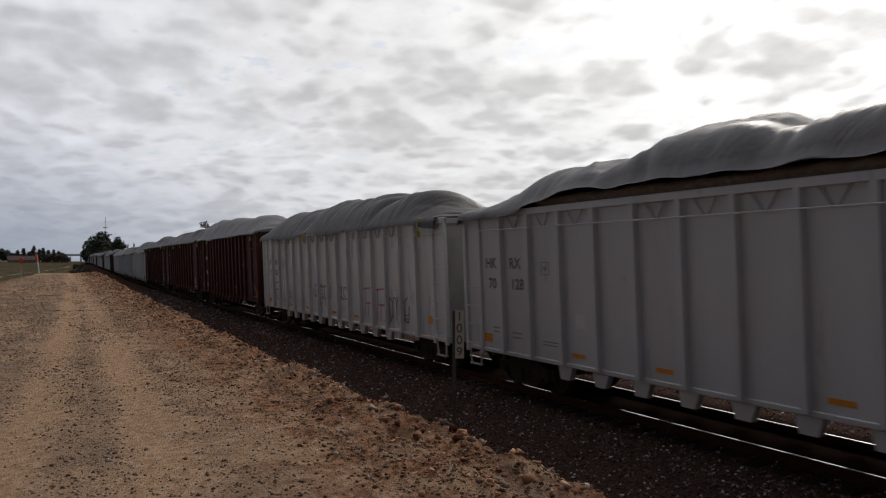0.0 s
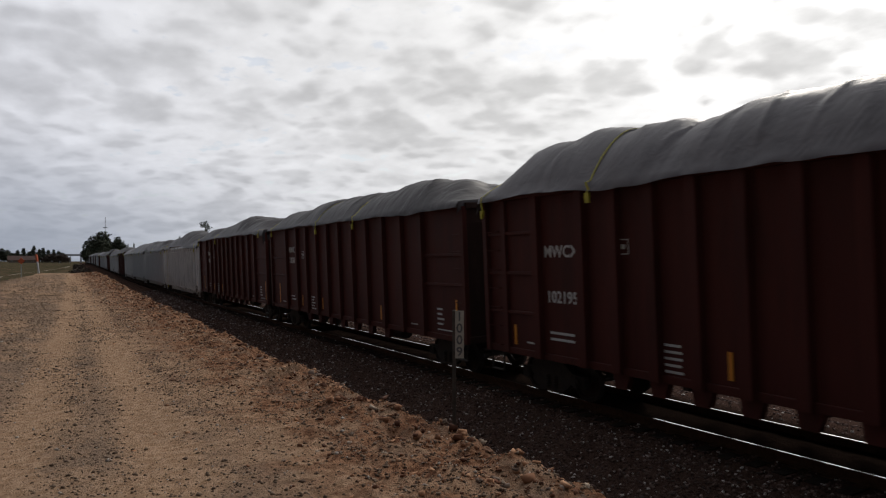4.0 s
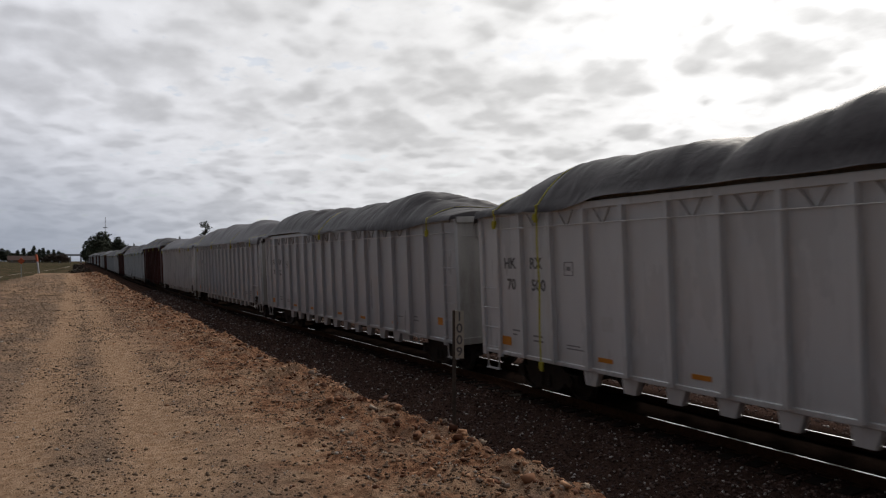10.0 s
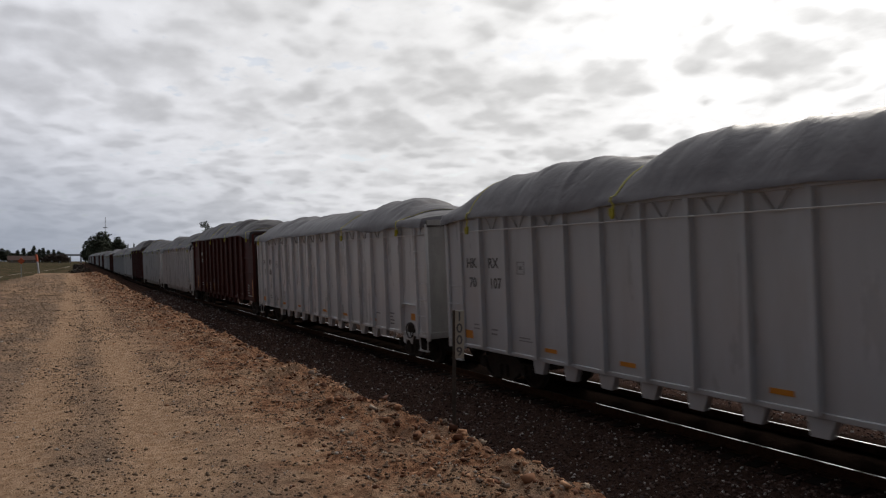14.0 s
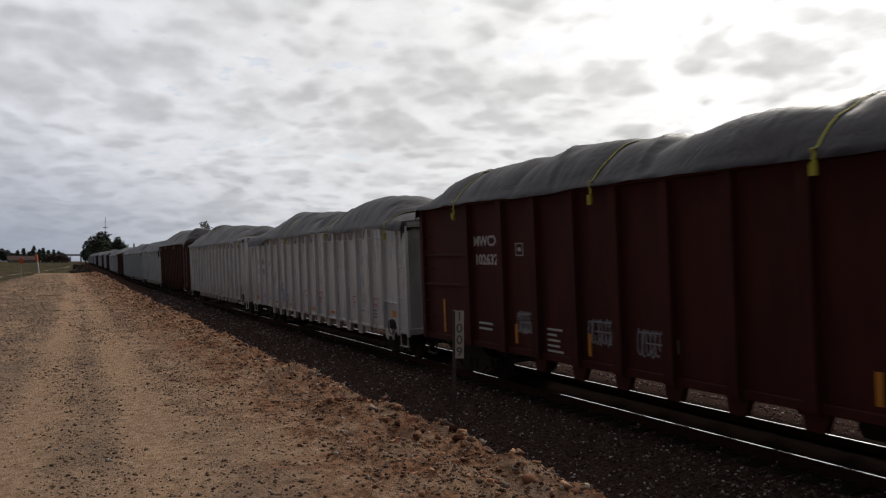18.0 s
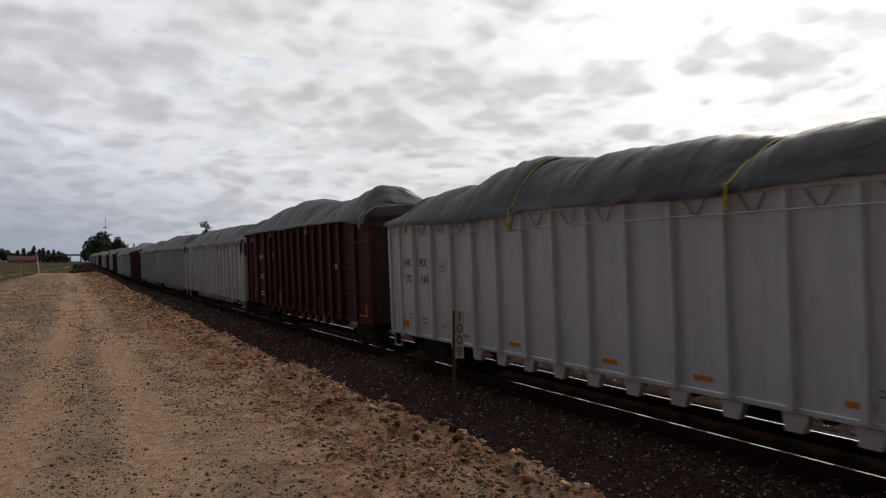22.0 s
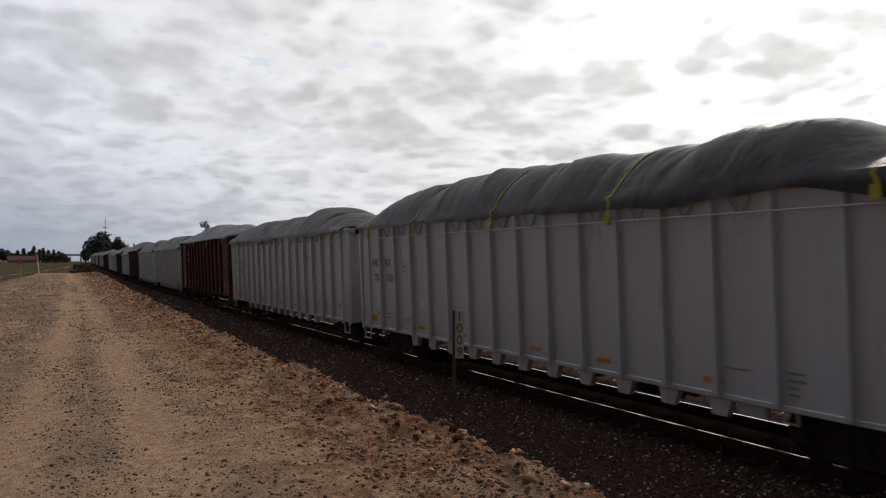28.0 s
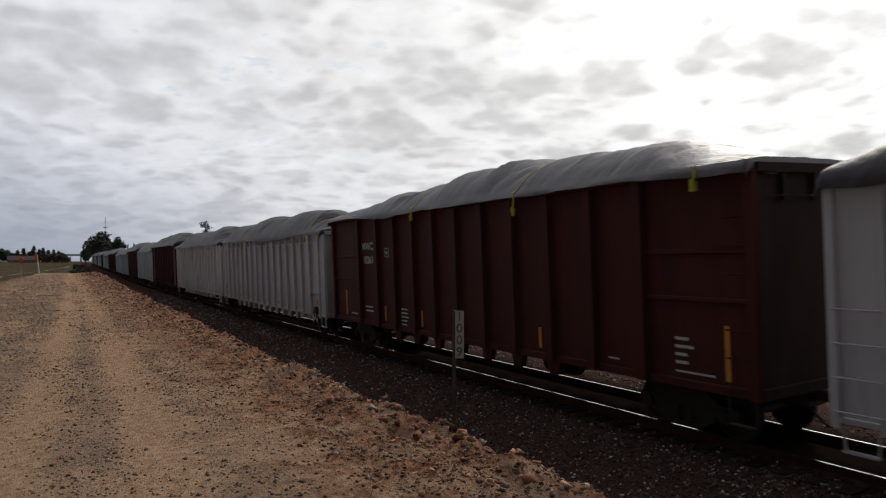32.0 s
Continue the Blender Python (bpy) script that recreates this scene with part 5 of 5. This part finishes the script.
def build_train():
    rng = random.Random(21)
    for k, kind in enumerate(KINDS):
        full = k < 20
        if kind == "w":
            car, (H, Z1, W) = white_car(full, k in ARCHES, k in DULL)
        else:
            car, (H, Z1, W) = brown_car(full, kind == "s")
        hs, pinches, straps, flap, reach = COVERS.get(k) or (tuple(round(v, 2) for v in (0.25, *[rng.uniform(0.75, 1.1) for _ in range(7)], 0.25)), (rng.uniform(0.2, 0.45), rng.uniform(0.55, 0.8)), (), 0.2, 1.0)
        spec = (hs, k * 1.37 + 0.5, H, Z1, W + (0.10 if kind == "w" else 0.135))
        PULLS[spec[1]] = [u for u in straps if 0.08 < u < 0.96]
        PINCHES[spec[1]] = pinches
        if k in (0, 5, 6):
            BARE[spec[1]] = {0: (0.20, 0.75, 0.24), 5: (0.24, 0.56, 0.08), 6: (0.07, 0.28, 0.07)}[k]
            add_load(car, spec)
        add_tarp(car, spec, full, reach, flap, 1.0 if kind == "w" else 0.55, k in FADED, 0.32 if k == 10 else 0.0)
        for i, u in enumerate(straps):
            add_strap(car, spec, u, (0.34, 0.26, 0.42, 0.30, 0.38)[(i + k) % 5])
        if k == 5:
            add_strap(car, spec, 0.136, 3.55, False)
        if k in MARKS:
            words = MARKS[k]
            if kind == "w":
                for y, z, w in ((H - 1.25, 3.10, words[0]), (H - 2.28, 3.10, words[1]), (H - 1.30, 2.60, words[2]), (H - 2.36, 2.60, words[3])):
                    add_letters(car, W, y, z, 0.355, w, BLACK_INK, "black stencilled reporting marks")
                add_bars(car, W, H - 1.28, 1.52, 0.30, 2, 0.10, GREY_INK, k + 10)
                add_bars(car, W, H - 2.1, 1.45, 0.42, 2, 0.11, GREY_INK, k)
                add_bars(car, W, H - 3.3, 1.36, 0.75, 2, 0.07, GREY_INK, k + 50)
                add_bars(car, W, -H + 2.75, 1.48, 0.32, 2 + k % 3, 0.11, GREY_INK, k + 70)
                add_bars(car, W, -H + 3.9, 1.42, 0.5, 1 + k % 2, 0.08, GREY_INK, k + 90)
                if k in (0, 5, 6, 8, 14, 15):
                    part("decal", boxes((-W - 0.008, -W - 0.003, H - 4.75, H - 4.45, 1.75, 2.05)), PALE_INK, car, label="pale square decal")
            else:
                y, zm, zn = (H - 3.42, 3.66, 3.19) if kind == "b" else (H - 2.95, 3.36, 2.36)
                add_letters(car, W, y, zm, 0.36, words[0], WHITE_INK, "white reporting marks")
                add_letters(car, W, y, zn, 0.36, words[1], WHITE_INK, "white car number")
                add_bars(car, W, y + 0.45, 1.58, 0.85, 2, 0.14, WHITE_INK, k)
                add_bars(car, W, H - 1.6, 1.27, 0.7, 1, 0.10, WHITE_INK, k + 30)
                add_bars(car, W, H - 5.85, 1.65, 0.55, 5, 0.12, WHITE_INK, k + 45)
                add_bars(car, W, -H + 1.75, 1.80, 0.42, 4, 0.14, WHITE_INK, k + 60)
                add_bars(car, W, -H + 1.75, 1.22, 1.1, 1, 0.09, WHITE_INK, k + 65)
                add_bars(car, W, -H + 3.5, 1.25, 0.5, 1, 0.09, WHITE_INK, k + 75)
                part("stencil_frame", frame_bm(W, 0.30), WHITE_INK, car, at=pose(0, H - 4.88, 3.44))
        if kind == "s":
            part("round_decal", round_bm(W), WHITE_INK, car, at=pose(0, -H + 3.55, 2.95), label="small white disc")
        CARS.append((car, REARS[k] - H))
        if k == 1:
            add_scribble(car, W, H - 7.8, 1.95, 2.1, 0.55, BLACK_INK, 3, 8, 0.022)
            add_scribble(car, W, H - 8.4, 1.55, 1.2, 0.35, BLACK_INK, 4, 6, 0.016)
            add_scribble(car, W, H - 10.5, 1.95, 1.4, 0.5, BLACK_INK, 6, 5, 0.022)
            for off in (13.35, 14.45):
                add_block_scrawl(car, W, H - off, 1.15, 0.72, 1.1, PINK_INK)
            add_scribble(car, W, H - 15.4, 1.6, 1.5, 0.8, BLACK_INK, 8, 5, 0.026)
            add_scribble(car, W, H - 4.0, 1.6, 0.9, 0.3, GREY_INK, 17, 4, 0.014)
            add_block_scrawl(car, W, H - 1.95, 1.45, 0.6, 0.7, PINK_INK)
        if k == 10:
            add_scribble(car, W, H - 5.45, 1.95, 0.9, 0.42, BLUE_INK, 13, 4, 0.028)
            add_scribble(car, W, H - 5.6, 1.45, 0.9, 0.42, BLUE_INK, 14, 4, 0.028)
            add_scribble(car, W, H - 0.75, 1.75, 0.4, 0.4, ORANGE, 16, 2, 0.014)
            for i in range(5):
                add_block_scrawl(car, W, H - 9.0 - 1.9 * i, 1.45, 0.42, 0.45, PINK_INK, 0.018)
        if k == 9:
            for off, z, wide, seed in ((4.70, 1.72, 0.75, 23), (7.25, 1.72, 0.95, 25), (8.65, 1.62, 1.0, 29)):
                add_scribble(car, W, H - off, z, wide, 0.52, PALE_SPRAY, seed, 9, 0.013)
                add_block_scrawl(car, W, H - off - 0.1, z - 0.2, wide * 0.7, 0.42, PALE_SPRAY, 0.014)
        if k == 2:
            add_scribble(car, W, -H + 1.25, 1.75, 0.4, 0.45, GREY_INK, 33, 5, 0.014)


build_train()
SPEED, DRAG = 10.099, 0.02122


def run(t):
    """Metres that the train has moved after t seconds."""
    return SPEED * t - DRAG * t * t / 2
# ---- the distance ----
YAW = radians(29.11)


def spot(x, dist):
    """A place in the plain: x is the tangent off the view's axis, dist the metres along the ground."""
    az = YAW + math.atan(x)
    return dist * math.sin(az), dist * math.cos(az)


def land(x, y):
    s = y
    b = side(s) if -60 < s < 700 else side(700)
    return ground_z(x - NEAR - b, s)


def tree(name, label, h, crown_w, squat, blobs, leaf, count, seed, leaves=None):
    """A tapered trunk with limbs and a ragged crown of loose leaf clumps."""
    rng = random.Random(seed)
    t = tagged(new(name), label, "tree")
    bm = bmesh.new()
    bmesh.ops.create_cone(bm, cap_ends=True, segments=8, radius1=h * 0.022 + 0.08, radius2=h * 0.006 + 0.02, depth=h * 0.85, matrix=Matrix.Translation((0, 0, h * 0.425)))
    for v in bm.verts:
        v.co.x += 0.04 * h * math.sin(v.co.z / h * 2.4 + seed)
    part("trunk", bm, BARK, t)
    for k in range(6):
        a, z0 = 2.4 * k + seed, h * rng.uniform(0.3, 0.7)
        lb = bmesh.new()
        rod(lb, (0, 0, z0), (math.cos(a) * crown_w * 0.33, math.sin(a) * crown_w * 0.33, z0 + h * 0.18), 0.01 * h + 0.02, 5)
        part("limb", lb, BARK, t)
    verts, faces = [], []
    for k in range(count):
        bx, by, bz, br = blobs[k % len(blobs)]
        d = Vector((rng.gauss(0, 1), rng.gauss(0, 1), rng.gauss(0, 1))).normalized() * br * rng.random() ** 0.4 * (1 + 0.35 * math.sin(3 * bx + k % 7))
        c = Vector((bx * crown_w, by * crown_w, bz * h)) + Vector((d.x * crown_w, d.y * crown_w, d.z * (h * 0.8 if squat else min(h * 0.8, crown_w * 1.15))))
        for _ in range(3):
            n = len(verts)
            for _ in range(3):
                verts.append((c.x + rng.gauss(0, leaf), c.y + rng.gauss(0, leaf), max(0.2, c.z + rng.gauss(0, leaf * 0.8))))
            faces.append((n, n + 1, n + 2))
    me = bpy.data.meshes.new("crown")
    me.from_pydata(verts, [], faces)
    me.materials.append(leaves or LEAF)
    part("crown", me, LEAF, t)
    return t


BROAD = [(0, 0, 0.72, 0.28), (-0.28, 0.1, 0.55, 0.24), (0.27, -0.1, 0.58, 0.25), (0.1, 0.2, 0.42, 0.24), (-0.12, -0.1, 0.36, 0.26), (0.32, 0.1, 0.35, 0.2), (-0.33, 0, 0.32, 0.2)]
SPIRE = [(0, 0, 0.90, 0.10), (0.02, 0, 0.75, 0.17), (-0.03, 0, 0.58, 0.25), (0.05, 0, 0.42, 0.32), (-0.04, 0, 0.27, 0.38)]
LOFTY = [(0.05, 0, 0.93, 0.22), (-0.3, 0, 0.90, 0.2), (0.32, 0, 0.84, 0.22), (0.10, 0, 0.76, 0.2), (-0.22, 0, 0.70, 0.16), (0.2, 0.1, 0.62, 0.14)]


def build_distance():
    protos = {}

    def grow(kind, px, top, dist, width, seed):
        """top: how far the tree top stands over eye height, as a tangent."""
        x, y = spot(px, dist)
        z = land(x, y)
        depth = dist * math.cos(math.atan(px))
        h = max(2.5, EYE_Z + top * depth - z)
        w = width * depth
        blobs = {"b": BROAD, "s": SPIRE, "l": LOFTY}[kind]
        name = {"b": "oak_tree", "s": "cypress_tree", "l": "eucalyptus_tree"}[kind]
        label = {"b": "dark broad evergreen tree standing beside the line", "s": "dark pointed conifer in a row behind the fields", "l": "tall thin eucalyptus with an open ragged crown"}[kind]
        t = tree(name, label, h, w, kind == "s", blobs, {"b": 0.035, "s": 0.06, "l": 0.03}[kind] * w + 0.08, {"b": 1300, "s": 300, "l": 330}[kind], seed)
        t["group"] = "trees in the distance"
        t.matrix_basis = pose(x, y, z - 0.1, 0, 0, seed * 50)

    f = 1268.0

    def px(v):
        return (v - 784) / f

    def up(v):
        return (462.5 - v) / f
    # the two large trees where the line ends
    for x, top, w, d, sd in ((166, 412, 36, 560, 1), (182, 405, 44, 575, 2), (209, 414, 32, 590, 3), (197, 428, 26, 600, 4), (152, 436, 20, 550, 5)):
        grow("b", px(x), up(top), d, w / f, sd)
    grow("l", px(362), up(390), 330, 24 / f, 6)
    for x, top, w, d, sd in ((318, 418, 9, 420, 7), (408, 403, 7, 380, 8), (278, 423, 12, 470, 9), (254, 426, 16, 480, 10), (265, 428, 14, 480, 11), (237, 430, 6, 500, 12), (226, 432, 6, 500, 13)):
        grow("s" if w < 10 else "b", px(x), up(top), d, w / f, sd)
    # the row behind the houses
    rng = random.Random(31)
    for x, top, w, k in ((3, 438, 20, "b"), (14, 441, 16, "b"), (31, 443, 14, "s"), (42, 439, 15, "s"), (52, 443, 14, "b"), (60, 435, 15, "s"), (70, 441, 14, "s"), (76, 439, 15, "s"), (86, 443, 15, "s"), (95, 442, 13, "s"), (104, 443, 16, "b"), (112, 447, 14, "b"), (-12, 441, 18, "b"), (121, 455, 10, "b"), (24, 447, 20, "b"), (40, 449, 24, "b"), (66, 447, 22, "b"), (84, 449, 24, "b"), (100, 449, 22, "b"), (58, 450, 24, "b"), (8, 449, 24, "b")):
        grow(k, px(x), up(top), 840 + rng.uniform(-25, 45), w / f, int(x + 40))
    # bare orchard beside the house
    for k in range(9):
        x, y = spot(px(80 + 4.6 * k), 640 + 12 * (k % 3))
        b = tree("orchard_tree", "bare brown orchard tree beside the fields", 6.2 + 0.8 * (k % 4), 6.5, True, [(0, 0, 0.7, 0.3), (0.25, 0, 0.5, 0.3), (-0.25, 0, 0.5, 0.3), (0, 0, 0.35, 0.35)], 0.35, 260, 60 + k, LEAF_BROWN)
        b["group"] = "bare orchard trees"
        b.matrix_basis = pose(x, y, land(x, y) - 0.1)
    # houses
    for x0, x1, eave, ridge, d, mat_roof in ((18, 61, 461, 453, 700, ROOF),):
        mid = (x0 + x1) / 2
        x, y = spot(px(mid), d)
        z = land(x, y)
        depth = d * math.cos(math.atan(px(mid)))
        w, he, hr = (x1 - x0) / f * depth, EYE_Z + up(eave) * depth - z, EYE_Z + up(ridge) * depth - z
        h = tagged(new("house"), "low pale house with a red-brown gabled roof", "house", "houses in the distance")
        h.matrix_basis = pose(x, y, z, 0, 0, -math.degrees(YAW + math.atan(px(mid))))
        part("wall", boxes((-w / 2, w / 2, -4, 4, -0.3, he)), PLASTER, h)
        bm = bmesh.new()
        prism(bm, [(-4.6, he - 0.1), (-4.6, he + 0.1), (0, hr), (4.6, he + 0.1), (4.6, he - 0.1)], -w / 2 - 0.5, w / 2 + 0.5)
        part("roof", bm, mat_roof, h, "red-brown roof")
        for i in range(4):
            wx = -w / 2 + w * (i + 0.5) / 4
            win = part("window", boxes((wx - 0.55, wx + 0.55, -4.06, -4.0, 0.9, 1.9)), POST_WHITE, h)
            part("pane", boxes((wx - 0.45, wx + 0.45, -4.075, -4.062, 1.0, 1.8)), GLASS_DARK, win)
        part("door", boxes((-0.45 + w * 0.06, 0.45 + w * 0.06, -4.07, -4.0, 0.0, 2.0)), BARK, h)
    # overpass
    x, y = spot(px(133), 760)
    o = tagged(new("overpass"), "pale concrete road bridge far down the line", "bridge")
    o.matrix_basis = pose(x, y, land(x, y), 0, 0, -math.degrees(YAW + math.atan(px(133))))
    part("deck", boxes((-16, 9, -5, 5, 6.4, 7.3)), CONCRETE, o)
    part("parapet", boxes((-16, 9, -5.2, -5.0, 7.2, 8.0)), CONCRETE, o)
    for xx in (-13, -4, 5):
        part("pier", boxes((xx - 0.6, xx + 0.6, -4, 4, -0.5, 5.8)), CONCRETE, o)
    # mast
    x, y = spot(px(186), 900)
    depth = 900 * math.cos(math.atan(px(186)))
    m = tagged(new("radio_mast"), "slender grey lattice radio mast behind the trees", "mast")
    z = land(x, y)
    m.matrix_basis = pose(x, y, z)
    h = EYE_Z + up(384) * depth - z
    for k in range(3):
        a = 2.09 * k
        bm = bmesh.new()
        rod(bm, (0.7 * math.cos(a), 0.7 * math.sin(a), 0), (0.28 * math.cos(a), 0.28 * math.sin(a), h), 0.13, 5)
        part("leg", bm, GALV, m)
    bm = bmesh.new()
    for k in range(int(h / 2)):
        a, b = 2.09 * k, 2.09 * (k + 1)
        rod(bm, (0.5 * math.cos(a), 0.5 * math.sin(a), 2 * k), (0.5 * math.cos(b), 0.5 * math.sin(b), 2 * k + 2), 0.06, 4)
    part("lattice", bm, GALV, m)
    zc = EYE_Z + up(403) * depth - z
    part("cross_arm", boxes((-2.2, 2.2, -0.3, 0.3, zc - 0.5, zc + 0.3)), GALV, m)
    # marker posts by the crossing
    x, y = spot(px(69), 80)
    z = land(x, y)
    p = tagged(new("marker_post"), "white plastic marker post with an orange-red top", "marker post")
    depth = 80 * math.cos(math.atan(px(69)))
    top, split = EYE_Z + up(450) * depth - z, EYE_Z + up(463) * depth - z
    p.matrix_basis = pose(x, y, z, 0, -7, 0)
    bm = bmesh.new()
    rod(bm, (0, 0, -0.2), (0, 0, split), 0.09, 10)
    part("shaft", bm, POST_WHITE, p, "white shaft")
    bm = bmesh.new()
    rod(bm, (0, 0, split), (0, 0, top - 0.06), 0.115, 10)
    rod(bm, (0, 0, top - 0.06), (0, 0, top), 0.08, 10)
    part("cap", bm, POST_RED, p, "orange-red reflective top")
    x, y = spot(px(38), 105)
    z = land(x, y)
    depth = 105 * math.cos(math.atan(px(38)))
    top = EYE_Z + up(456.5) * depth - z
    p = tagged(new("warning_sign"), "faded orange-red diamond sign on a thin post", "road sign")
    p.matrix_basis = pose(x, y, z, 0, 0, -15)
    bm = bmesh.new()
    rod(bm, (0, 0, -0.2), (0, 0, top - 0.3), 0.045, 8)
    part("post", bm, GALV, p)
    part("plate", boxes((-0.30, 0.30, -0.07, -0.05, -0.30, 0.30), bevel=0.01), POST_RED, p, "orange-red diamond plate", pose(0, 0, top - 0.40, 0, 45, 0))
    # pale lane that crosses the fields
    pts = [(-40, 489), (0, 486), (40, 482), (80, 477.5), (105, 471), (118, 465), (124, 461.5)]
    verts, faces = [], []
    for i, (u, v) in enumerate(pts):
        dist = min(330.0, 95 + 30 * i)
        x, y = spot(px(u), dist)
        for k in (-1, 1):
            xx, yy = x + k * 0.4, y + k * 2.6
            verts.append((xx, yy, land(xx, yy) + 0.05))
    for i in range(len(pts) - 1):
        a = 2 * i
        faces.append((a, a + 2, a + 3, a + 1))
    me = bpy.data.meshes.new("side_lane")
    me.from_pydata(verts, [], faces)
    me.materials.append(mat("pale_lane_dirt", (0.30, 0.24, 0.19), (0.42, 0.36, 0.29), 0.5, 6, 0.95, 0, 0.2))
    tagged(new("side_lane", me), "pale dirt lane crossing the green fields", "lane", kind="structure")
    # scrub along the foot of the line
    rng = random.Random(5)
    for k in range(26):
        s = rng.uniform(95, 260)
        q = rng.uniform(-9, -5.2)
        b = tree("scrub_bush", "low dry brown scrub bush beside the line", rng.uniform(0.8, 1.7), rng.uniform(1.2, 2.4), True, [(0, 0, 0.5, 0.4), (0.2, 0, 0.4, 0.3), (-0.2, 0.1, 0.35, 0.3)], 0.09, 110, k, LEAF_BROWN)
        b["category"], b["group"] = "bush", "scrub along the line"
        b.matrix_basis = pose(NEAR + side(s) + q, s, ground_z(q, s) - 0.05)


build_distance()
def motions():
    times = [2.0 * i for i in range(17)]
    for car, at in CARS:
        rows = []
        for t in times:
            s = at - run(t)
            rows.append((t, track_pose(s)))
        walk(car, rows)
    # every wheelset rolls on the rail
    spins = [i / FPS for i in range(0, 32 * FPS + 1, 2)]
    for w in WHEELS:
        y = w.matrix_basis.translation.y
        walk(w, [(t, pose(0, y, 0.457, math.degrees(run(t) / 0.457))) for t in spins])


motions()
